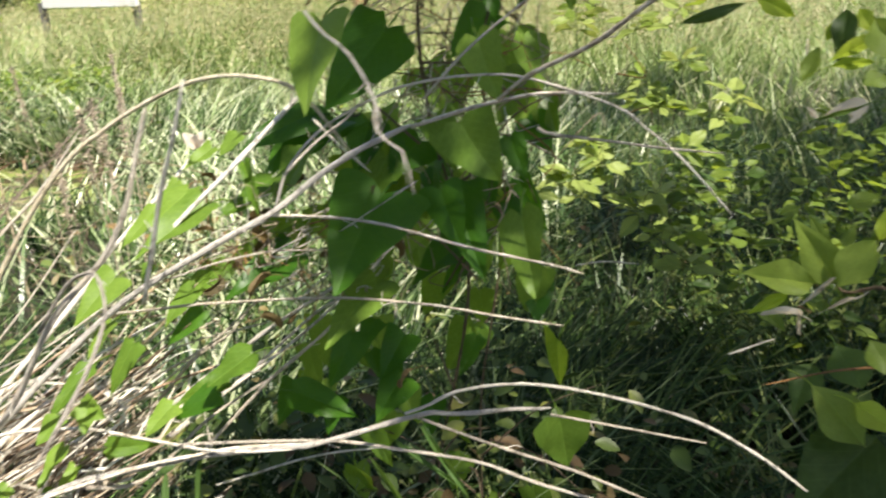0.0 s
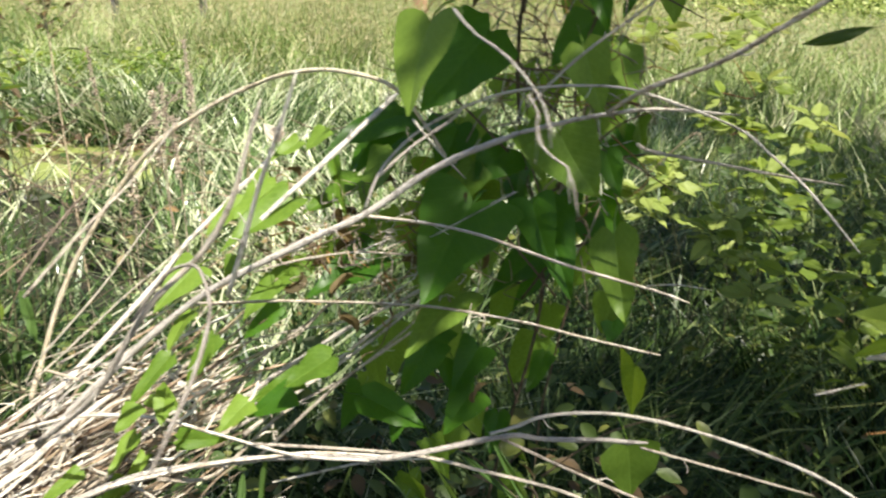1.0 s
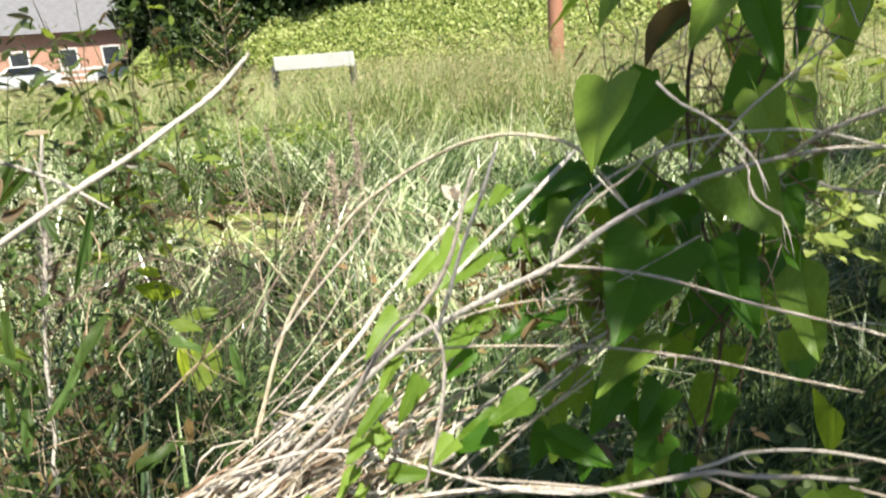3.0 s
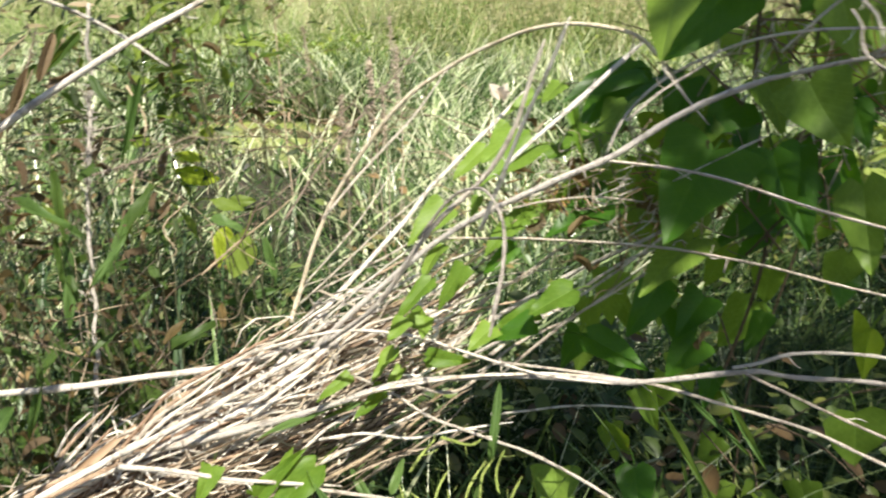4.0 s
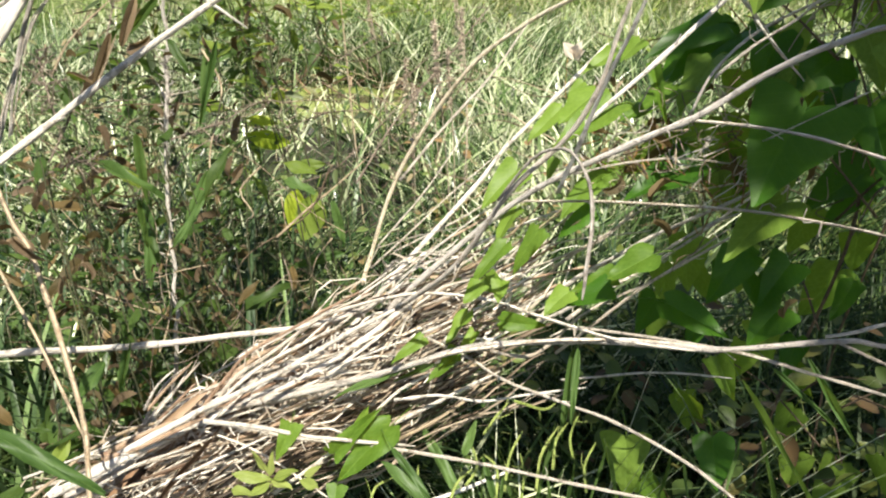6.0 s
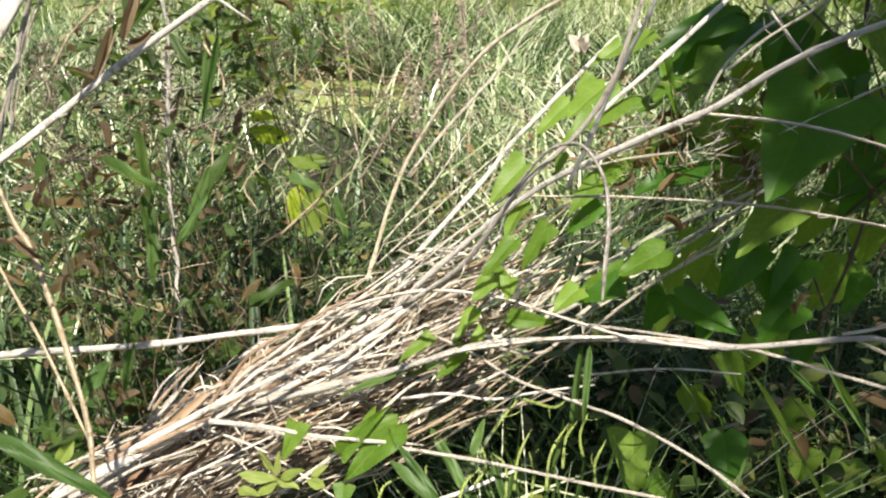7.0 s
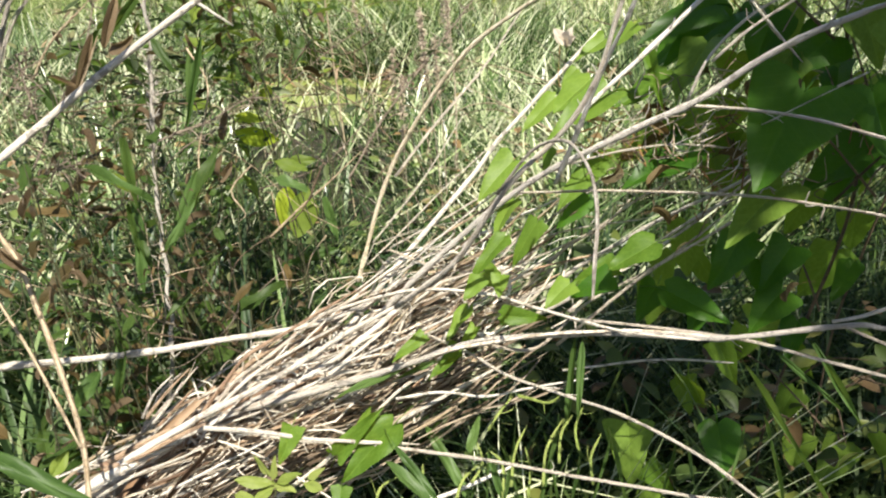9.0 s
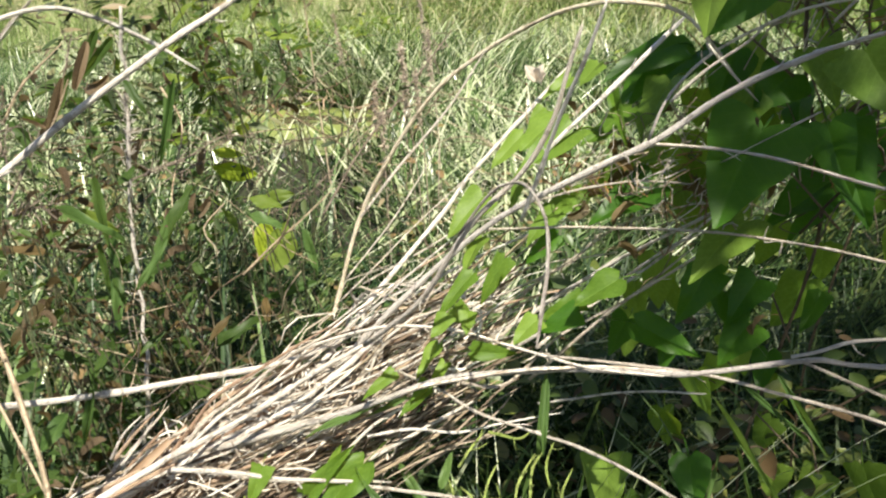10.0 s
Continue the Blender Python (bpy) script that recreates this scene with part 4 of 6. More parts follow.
leaf_h((-.263, .650, 1.009), (-.290, .595, .982), (-.109, -.390, .914), 0.70)
leaf_h((-.304, .653, .987), (-.329, .612, .960), (.047, -.562, .826), 0.53)
leaf_h((-.244, .746, 1.048), (-.261, .725, 1.028), (-.201, -.592, .781), 0.96)
leaf_h((-.275, .745, 1.032), (-.303, .718, 1.011), (.015, -.621, .784), 0.63)
leaf_h((-.288, .676, 1.012), (-.302, .660, .998), (.044, -.691, .722), 0.73)
leaf_s((-.160, .776, 1.065), (-.226, .705, 1.049), (.304, -.473, .827), 0.59)
leaf_s((-.142, .804, 1.052), (-.202, .722, 1.010), (-.024, -.441, .897), 0.71)
leaf_s((-.120, .819, 1.057), (-.146, .776, 1.029), (.019, -.560, .829), 0.74)
leaf_s((-.183, .824, 1.037), (-.228, .767, 1.001), (-.126, -.446, .886), 0.84)
leaf_h((-.186, .696, .947), (-.235, .640, .918), (.336, -.648, .683), 0.66)
leaf_s((-.158, .656, .938), (-.212, .587, .913), (.220, -.479, .850), 0.65)
leaf_h((-.237, .655, .923), (-.279, .606, .900), (.395, -.649, .650), 0.49)
leaf_h((-.256, .615, .917), (-.279, .576, .892), (.037, -.549, .835), 0.67)
leaf_s((-.255, .622, .883), (-.282, .584, .864), (.393, -.614, .684), 0.57)
leaf_h((-.335, .603, .928), (-.364, .558, .898), (.163, -.613, .773), 0.69)
leaf_h((-.315, .550, .904), (-.329, .515, .878), (-.363, -.461, .810), 0.69)
leaf_h((-.289, .590, .949), (-.292, .576, .928), (.190, -.837, .513), 0.57)
leaf_h((-.154, .674, .967), (-.179, .656, .959), (.319, -.716, .621), 0.57)
leaf_h((-.296, .480, .896), (-.320, .439, .868), (.019, -.564, .826), 0.41)
leaf_h((-.305, .437, .873), (-.310, .413, .858), (.152, -.544, .825), 0.89)
leaf_h((-.296, .462, .863), (-.292, .443, .849), (.266, -.551, .791), 0.82)
leaf_h((-.473, .331, .727), (-.470, .302, .701), (.499, -.565, .657), 0.74)
leaf_h((-.396, .398, .701), (-.432, .337, .655), (.247, -.670, .700), 0.47)
leaf_h((-.441, .350, .680), (-.405, .382, .729), (.216, -.880, .423), 0.39)
leaf_h((-.425, .368, .690), (-.415, .381, .730), (.438, -.883, .170), 0.52)
leaf_h((-.437, .345, .647), (-.431, .326, .634), (.333, -.460, .823), 1.13)
leaf_h((-.375, .442, .790), (-.396, .407, .777), (.286, -.490, .823), 0.45)
leaf_h((-.341, .480, .808), (-.353, .444, .782), (-.199, -.516, .833), 0.46)
leaf_h((-.335, .480, .785), (-.343, .449, .765), (.122, -.559, .820), 0.42)
leaf_h((-.347, .462, .761), (-.367, .426, .745), (.049, -.436, .898), 0.40)
leaf_h((-.331, .498, .842), (-.305, .491, .830), (.095, -.733, .674), 0.93)
leaf_h((-.316, .500, .791), (-.268, .511, .789), (.204, -.776, .597), 0.50)
leaf_h((-.351, .462, .774), (-.355, .436, .761), (.309, -.486, .818), 0.49)
leaf_b((-.387, .437, .752), (-.461, .384, .734), (.094, -.442, .892), 0.12)
leaf_b((-.334, .350, .657), (-.380, .356, .692), (.587, -.147, .796), 0.28)
leaf_b((-.276, .398, .637), (-.300, .418, .675), (.319, -.738, .594), 0.19)
leaf_h((-.240, .506, .841), (-.259, .476, .829), (-.025, -.375, .927), 0.86)
leaf_h((-.207, .551, .844), (-.243, .514, .836), (.421, -.553, .719), 0.49)
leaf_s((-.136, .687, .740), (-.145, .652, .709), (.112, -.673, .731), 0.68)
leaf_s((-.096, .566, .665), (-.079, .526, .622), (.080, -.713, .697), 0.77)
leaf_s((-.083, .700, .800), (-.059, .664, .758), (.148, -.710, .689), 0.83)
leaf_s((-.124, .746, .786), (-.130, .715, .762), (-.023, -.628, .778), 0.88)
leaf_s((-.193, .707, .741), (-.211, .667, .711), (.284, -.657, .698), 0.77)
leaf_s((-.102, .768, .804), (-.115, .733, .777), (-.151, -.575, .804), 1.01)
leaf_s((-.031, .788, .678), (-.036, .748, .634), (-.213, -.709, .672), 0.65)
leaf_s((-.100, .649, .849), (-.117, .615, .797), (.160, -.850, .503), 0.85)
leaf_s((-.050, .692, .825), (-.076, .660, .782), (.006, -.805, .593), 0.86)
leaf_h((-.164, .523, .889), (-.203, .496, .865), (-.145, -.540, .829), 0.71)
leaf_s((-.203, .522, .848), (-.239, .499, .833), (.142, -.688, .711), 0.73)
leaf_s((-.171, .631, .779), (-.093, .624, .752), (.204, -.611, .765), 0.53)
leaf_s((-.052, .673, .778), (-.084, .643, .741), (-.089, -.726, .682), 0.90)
leaf_h((-.280, .527, .895), (-.302, .497, .856), (-.036, -.788, .615), 0.54)
leaf_b((-.052, .588, .752), (.019, .577, .708), (.307, -.690, .655), 0.09)
leaf_b((-.018, .590, .767), (.034, .558, .704), (.100, -.853, .513), 0.10)
leaf_b((-.078, .587, .731), (.016, .547, .611), (.290, -.816, .500), 0.05)
leaf_b((-.198, .405, .846), (-.188, .362, .803), (.245, -.644, .725), 0.13)
leaf_o((.381, .661, .911), (.301, .637, .929), (.349, -.781, .518), 0.44)
leaf_o((.410, .682, .900), (.368, .681, .967), (.028, -1.000, .007), 0.48)
leaf_o((.402, .662, .907), (.433, .663, .955), (-.443, -.846, .296), 0.68)
leaf_o((.415, .697, .936), (.427, .707, .958), (-.488, -.663, .567), 0.57)
leaf_o((.412, .713, .923), (.392, .725, .960), (-.147, -.961, .234), 0.35)
leaf_l((.355, .655, .902), (.316, .644, .886), (-.014, -.804, .595), 0.30)
leaf_o((.331, .513, .878), (.367, .482, .843), (-.084, -.788, .609), 0.67)
leaf_l((.353, .494, .878), (.380, .471, .866), (-.264, -.667, .697), 0.65)
leaf_k((.388, .505, .840), (.305, .458, .798), (-.181, -.454, .872), 0.66)
leaf_k((.428, .697, .822), (.444, .664, .787), (-.361, -.755, .547), 0.97)
leaf_k((.412, .707, .795), (.380, .667, .760), (-.290, -.501, .816), 0.54)
leaf_o((.406, .590, .886), (.417, .561, .862), (-.237, -.663, .710), 0.73)
leaf_l((.391, .700, 1.174), (.404, .693, 1.154), (-.244, -.961, .133), 0.71)
leaf_l((.402, .671, 1.153), (.357, .657, 1.130), (-.064, -.786, .615), 0.30)
leaf_o((.385, .654, 1.169), (.407, .632, 1.132), (-.402, -.870, .287), 0.68)
leaf_k((.381, .699, 1.175), (.369, .668, 1.128), (-.192, -.804, .562), 0.42)
leaf_l((.355, .655, 1.126), (.398, .662, 1.132), (.051, -.795, .605), 0.30)
leaf_l((.370, .694, 1.164), (.361, .686, 1.147), (-.256, -.822, .508), 0.52)
leaf_o((.355, .682, 1.140), (.339, .668, 1.109), (-.362, -.767, .529), 0.44)
leaf_l((.292, .694, 1.188), (.334, .692, 1.170), (.055, -.969, .242), 0.43)
leaf_k((.305, .756, 1.178), (.240, .742, 1.162), (.124, -.943, .309), 0.20)
leaf_o((.388, .653, 1.110), (.408, .659, 1.119), (-.070, -.759, .648), 0.91)
leaf_l((.413, .623, .970), (.423, .636, .999), (-.257, -.854, .452), 0.55)
leaf_o((.442, .699, .990), (.408, .693, .983), (.002, -.733, .681), 0.56)
leaf_p((.367, .648, .880), (.330, .647, .889), (.185, -.687, .703), 0.42)
leaf_p((.398, .665, .914), (.364, .652, .891), (-.161, -.744, .648), 0.15)
leaf_p((.364, .651, .888), (.363, .639, .859), (-.380, -.856, .351), 0.19)
leaf_p((.390, .652, .885), (.446, .668, .907), (-.041, -.777, .629), 0.14)
leaf_p((.367, .724, 1.078), (.384, .722, 1.066), (.008, -.974, .228), 0.35)
leaf_p((.384, .722, 1.067), (.443, .737, 1.087), (-.048, -.732, .680), 0.15)
leaf_p((.368, .749, 1.142), (.366, .741, 1.121), (-.323, -.865, .384), 0.18)
leaf_d((-.032, .665, 1.231), (-.066, .663, 1.202), (-.300, -.860, .412), 0.6)
leaf_d((.317, .571, 1.095), (.352, .548, 1.111), (-.458, -.857, -.236), 0.2)
leaf_y((-.962, .823, .852), (-.900, .870, .823), (.587, -.807, -.060), 0.55)
leaf_y((-.969, .839, .875), (-.927, .873, .857), (.668, -.705, .240), 0.4)
leaf_y((-.876, .848, .752), (-.881, .808, .684), (.481, -.773, .413), 0.5)
leaf_o((-.888, .853, .787), (-.841, .891, .783), (.615, -.728, .305), 0.4)
leaf_o((-.837, .852, .749), (-.847, .801, .669), (.607, -.704, .368), 0.6)
leaf_d((-.859, .581, 1.120), (-.877, .552, 1.069), (.776, -.624, .089), 0.5)
leaf_d((-.885, .542, 1.070), (-.902, .505, 1.013), (.565, -.760, .322), 0.35)
leaf_d((-.810, .563, 1.113), (-.838, .522, 1.069), (.767, -.632, .107), 0.45)
leaf_d((-.842, .519, 1.079), (-.859, .480, 1.015), (.552, -.768, .323), 0.4)
leaf_w((-.525, .200, 1.186), (-.523, .201, 1.161), (.849, -.526, .044), 0.7)
leaf_w((-.536, .201, 1.182), (-.540, .191, 1.157), (.502, -.831, .240), 0.5)
leaf_w((-.631, .221, .941), (-.646, .204, .959), (.808, -.167, .564), 0.6)
leaf_w((-.901, .605, 1.092), (-.920, .576, 1.053), (.555, -.767, .323), 0.4)
leaf_w((-.894, .609, 1.058), (-.916, .574, 1.025), (.889, -.436, -.140), 0.35)
leaf_w((-.894, .520, 1.025), (-.910, .485, .989), (.711, -.639, .294), 0.4)
leaf_w((-.879, .404, .914), (-.891, .367, .886), (.474, -.610, .635), 0.4)
leaf_w((-.944, .678, .944), (-.954, .652, .904), (.626, -.716, .309), 0.5)
leaf_w((-.949, .806, .890), (-.957, .781, .845), (.559, -.766, .317), 0.5)
leaf_w((-.954, .798, .805), (-.961, .772, .766), (.799, -.561, .218), 0.5)
leaf_w((-.956, .762, 1.031), (-.945, .766, .995), (.596, -.798, .095), 0.4)
leaf_w((-.939, .485, .877), (-.948, .457, .853), (.705, -.576, .415), 0.4)
leaf_o((-.922, .518, .891), (-.883, .548, .846), (.772, -.565, .290), 0.28)
leaf_b((-.467, .066, .921), (-.384, .081, .887), (.406, -.317, .857), 0.14)
leaf_b((-.387, .477, .730), (-.425, .439, .715), (.442, -.683, .582), 0.14)
leaf_b((-.382, .373, .695), (-.326, .352, .659), (.197, -.694, .692), 0.16)
leaf_b((-.400, .465, .643), (-.325, .415, .600), (.038, -.621, .783), 0.16)
leaf_b((-.332, .436, .651), (-.329, .464, .678), (.347, -.673, .653), 0.3)
leaf_b((-.908, .677, .836), (-.923, .595, .722), (.720, -.605, .340), 0.14)
leaf_b((-.967, .602, .830), (-.940, .539, .678), (.488, -.771, .408), 0.14)
leaf_b((-.951, .764, 1.013), (-.956, .731, .911), (.721, -.669, .180), 0.17)
leaf_b((-.985, .519, .618), (-.903, .423, .512), (.215, -.633, .744), 0.1)
leaf_b((-.836, .911, .597), (-.917, .834, .584), (.589, -.687, .426), 0.2)
leaf_b((-.928, 1.008, .655), (-.866, .952, .586), (.348, -.548, .760), 0.2)
leaf_b((-.953, .566, .618), (-.892, .448, .518), (.043, -.633, .773), 0.09)
leaf_o((-.721, .242, .683), (-.721, .215, .666), (.743, -.352, .570), 0.5)
leaf_b((-.300, .442, .570), (-.296, .494, .648), (.598, -.682, .422), 0.055)
leaf_b((-.272, .477, .549), (-.261, .540, .638), (.549, -.712, .437), 0.055)
leaf_b((-.255, .503, .539), (-.278, .537, .611), (.607, -.624, .492), 0.055)
leaf_b((-.315, .434, .583), (-.317, .458, .636), (.649, -.681, .339), 0.055)
leaf_b((-.219, .519, .544), (-.206, .558, .610), (.463, -.803, .375), 0.055)
leaf_b((-.182, .540, .527), (-.217, .579, .606), (.536, -.640, .551), 0.055)
leaf_b((-.299, .490, .543), (-.325, .512, .604), (.672, -.560, .485), 0.055)
leaf_b((-.338, .437, .569), (-.330, .454, .608), (.580, -.787, .208), 0.055)
leaf_b((-.148, .557, .539), (-.140, .591, .604), (.409, -.830, .380), 0.055)
leaf_b((-.233, .479, .567), (-.227, .511, .625), (.508, -.781, .363), 0.055)
leaf_b((-.078, .593, .526), (-.069, .640, .610), (.341, -.836, .429), 0.055)
leaf_b((-.020, .631, .523), (-.053, .675, .606), (.370, -.754, .543), 0.055)
leaf_b((-.108, .585, .520), (-.128, .615, .584), (.466, -.738, .488), 0.055)


M_RUST = straw_material("rusty_tendril", (0.42, 0.22, 0.07), (0.22, 0.10, 0.04), 0.1)
# ---- inside of the vine column ----
def stem(pts, r0, r1, parent, name="stem", mat=None):
    return part(name, cane_mesh(name, pts, r0, r1, False, 7, 0.5), mat or M_BARK, parent)


stem([(-0.02, 0.90, -0.02), (-0.05, 0.90, 0.4), (0.01, 0.88, 0.8), (-0.03, 0.84, 1.03), (-0.035, 0.78, 1.17), (-0.01, 0.76, 1.27), (0.04, 0.8, 1.5), (0.06, 0.82, 1.8)], 2.4, 2.2, vine)
stem([(0.05, 0.94, -0.02), (0.02, 0.96, 0.5), (0.06, 0.92, 0.9), (0.03, 0.9, 1.1), (0.09, 0.9, 1.35), (0.2, 0.9, 1.6)], 1.9, 1.4, vine)
for k in range(26):
    a = LR.uniform(0, 6.28)
    z0 = LR.uniform(0.5, 1.3)
    p = Vector((0.0 + LR.gauss(0, 0.03), 0.80, z0))
    e = p + Vector((math.cos(a) * 0.16, math.sin(a) * 0.10, LR.uniform(-0.05, 0.16)))
    stem([tuple(p), tuple((p + e) / 2 + Vector((0, 0, 0.02))), tuple(e)], 1.6, 0.7, vine, "tendril")


def hang_leaf(p, size, tilt=0.5, width=0.9):
    """A leaf hanging tip down with its upper side turned outwards."""
    tip = Vector(p) + Vector((LR.gauss(0, 0.35), LR.gauss(-0.15, 0.25), -1)).normalized() * size
    lay_leaf("heart", M_HEART, vine, p, tip, (LR.gauss(0, tilt), -1, LR.gauss(0.35, tilt)), width, "leaf", LR)


for k in range(26):
    z = LR.uniform(0.3, 0.84)
    hang_leaf((LR.uniform(-0.24, 0.14), LR.uniform(0.76, 0.98), z), LR.uniform(0.05, 0.09), 0.6, LR.uniform(0.7, 0.95))
for k in range(18):
    hang_leaf((LR.gauss(0.0, 0.09), LR.uniform(0.92, 1.1), LR.uniform(0.8, 1.25)), LR.uniform(0.06, 0.09), 0.6)
for k in range(14):
    hang_leaf((LR.uniform(-0.08, 0.3), LR.uniform(0.74, 1.0), LR.uniform(1.3, 1.9)), LR.uniform(0.06, 0.095), 0.6)
# overhanging top of the vine, added above the view to cut sky light
for k in range(14):
    p = (LR.uniform(0.06, 0.46), LR.uniform(0.64, 0.95), LR.uniform(1.42, 1.95))
    scatter_leaf("heart", M_HEART, vine, p, LR.uniform(0.07, 0.11), 0.95, 0.4, LR)
for k in range(8):
    e = (LR.uniform(0.08, 0.4), LR.uniform(0.55, 0.85), LR.uniform(1.5, 1.85))
    stem([(0.03, 0.81, 1.35), (e[0] * 0.5 + 0.02, 0.74, e[2] - 0.05), e], 2.2, 1.0, vine, "tendril")
for k in range(230):
    p = Vector((LR.gauss(-0.01, 0.08), LR.uniform(0.78, 0.95), LR.uniform(0.85, 1.25)))
    d = Vector((LR.gauss(0, 0.05), LR.gauss(0, 0.03), LR.gauss(0, 0.06)))
    m = p + d * 0.5 + Vector((LR.gauss(0, 0.02), LR.gauss(0, 0.02), LR.gauss(0, 0.02)))
    stem([tuple(p), tuple(m), tuple(p + d)], 0.9, 0.6, vine, "tendril", (M_TAN, M_TAN, M_BARK, M_RUST, M_STRAW)[k % 5])

# brown tangle of old tendrils and withered scraps inside the column
for k in range(120):
    p = Vector((LR.gauss(-0.177, 0.055), LR.gauss(0.651, 0.03), LR.gauss(0.936, 0.035)))
    a = LR.uniform(0, 6.28)
    d = Vector((math.cos(a) * 0.6, math.sin(a) * 0.4, LR.uniform(-1, 1))) * LR.uniform(0.012, 0.05)
    c = Vector((LR.gauss(0, 0.012), LR.gauss(0, 0.012), LR.gauss(0, 0.012)))
    stem([tuple(p - d), tuple(p - d * 0.3 + c), tuple(p + d * 0.4 - c), tuple(p + d)], LR.uniform(0.5, 1.0), 0.4, vine, "tendril", (M_BARK, M_TAN, M_RUST, M_STRAW, M_STRAW)[k % 5])
for k in range(24):
    p = (LR.gauss(-0.172, 0.06), LR.gauss(0.661, 0.04), LR.gauss(0.933, 0.05))
    scatter_leaf("curl", M_DRY, vine, p, LR.uniform(0.015, 0.035), 0.5, 0.3, LR)

# leaves in the depth of the column
for k in range(14):
    hang_leaf((-0.146 + LR.gauss(0.01, 0.03), 0.796 + LR.uniform(-0.03, 0.1), LR.uniform(0.86, 1.07)), LR.uniform(0.05, 0.08), 0.6)

# ---- distance ----
M_WHITE = rough_material("white_paint", ((0.3, (0.62, 0.61, 0.58)), (0.7, (0.82, 0.81, 0.79))), 3, 40, 0.6, 0.002, 0.3)
M_POST = rough_material("grey_wood", ((0.3, (0.10, 0.09, 0.08)), (0.7, (0.22, 0.20, 0.18))), 6, 50, 0.8, 0.004, 0.5)
M_POLE = rough_material("reddish_timber", ((0.3, (0.34, 0.15, 0.09)), (0.7, (0.48, 0.24, 0.15))), 3, 30, 0.75, 0.006, 0.5)
M_WALL = rough_material("light_plaster", ((0.3, (0.60, 0.59, 0.57)), (0.7, (0.74, 0.73, 0.71))), 0.8, 14, 0.85, 0.004, 0.3)


def box(bm, x0, x1, y0, y1, z0, z1, bevel=0.0):
    r = bmesh.ops.create_cube(bm, size=1)
    bmesh.ops.transform(bm, matrix=Matrix.Translation(((x0 + x1) / 2, (y0 + y1) / 2, (z0 + z1) / 2)) @ Matrix.Diagonal((x1 - x0, y1 - y0, z1 - z0, 1)), verts=r["verts"])
    if bevel:
        e = list({e for v in r["verts"] for e in v.link_edges})
        bmesh.ops.bevel(bm, geom=e, offset=bevel, segments=2, affect="EDGES")
    return bm


board = thing("white_board_barrier", "white painted board on short dark wooden posts", "barrier")
part("board", box(bmesh.new(), -7.43, -5.85, 10.97, 11.03, 0.89, 1.13, 0.01), M_WHITE, board)
for x in (-7.5, -5.93):
    part("post", box(bmesh.new(), x - 0.05, x + 0.05, 11.035, 11.13, -0.1, 0.97, 0.008), M_POST, board, "dark weathered wooden post")

bm = bmesh.new()
r = bmesh.ops.create_cone(bm, cap_ends=True, segments=20, radius1=0.145, radius2=0.11, depth=7.2)
bmesh.ops.translate(bm, vec=(-2.83, 13.1, 3.5), verts=bm.verts)
tagged(part("timber_pole", bm, M_POLE), "tall reddish-brown round timber pole in the meadow", "pole")

# ivy bank with the house wall above it
M_BANK = rough_material("bank_soil", ((0.3, (0.10, 0.13, 0.03)), (0.7, (0.18, 0.22, 0.05))), 2, 20, 0.9, 0.03, 0.8)


def bank_z(x, y):
    return 2.75 * min(1, max(0, (y - 24.5) / 4.0)) ** 0.8 + 0.12 * noise.noise((x * 0.6, y * 0.6, 5))


def make_bank():
    xs, ys = np.linspace(-25, 16, 66), np.linspace(24.2, 33, 20)
    verts = [(x, y, bank_z(x, y)) for y in ys for x in xs]
    m = len(xs)
    faces = [(j * m + i, j * m + i + 1, (j + 1) * m + i + 1, (j + 1) * m + i) for j in range(len(ys) - 1) for i in range(m - 1)]
    tagged(part("bank", mesh_from("bank", verts, faces), M_BANK), "steep bank grown over with green ivy", "bank", kind="structure")
    r = np.random.default_rng(9)
    n = 34000
    p = np.stack([r.uniform(-24.5, 15, n), r.uniform(24.3, 29.2, n)], 1)
    v, f = [], []
    for k in range(n):
        x, y = p[k]
        c = np.array((x, y, bank_z(x, y) + r.uniform(0.02, 0.22)))
        d = r.normal(0, 1, 3)
        d /= np.linalg.norm(d)
        nn = np.array((r.normal(0, 0.5), -0.7 + r.normal(0, 0.4), 0.8))
        s = np.cross(d, nn)
        s /= np.linalg.norm(s) + 1e-6
        L = r.uniform(0.09, 0.20)
        b = len(v)
        v += [c, c + d * L * 0.5 + s * L * 0.42, c + d * L, c + d * L * 0.5 - s * L * 0.42]
        f.append((b, b + 1, b + 2, b + 3))
    ivy = part("ivy", mesh_from("ivy", v, f, [(0.5, 0.5)] * len(v), False), blade_material("ivy_foliage", ((0.0, (0.12, 0.19, 0.03)), (0.4, (0.36, 0.44, 0.10)), (1.0, (0.60, 0.64, 0.26))), 0.4, 0.5))
    tagged(ivy, "sunlit green ivy covering the bank", "ivy", kind="stuff")


make_bank()
house = thing("pale_house", "long pale plastered house above the bank", "house")
part("wall", box(bmesh.new(), -13, 1.2, 33.2, 41, 0, 8, 0.02), M_WALL, house)
part("plinth", box(bmesh.new(), -13.1, 1.3, 33.1, 33.19, 2.2, 3.0), M_POST, house, "dark plinth")
for x in (-10.6, -5.4, -0.3):
    part("downpipe", box(bmesh.new(), x - 0.16, x + 0.16, 32.95, 33.09, 2.3, 7.5, 0.05), M_WHITE, house, "white painted pier")

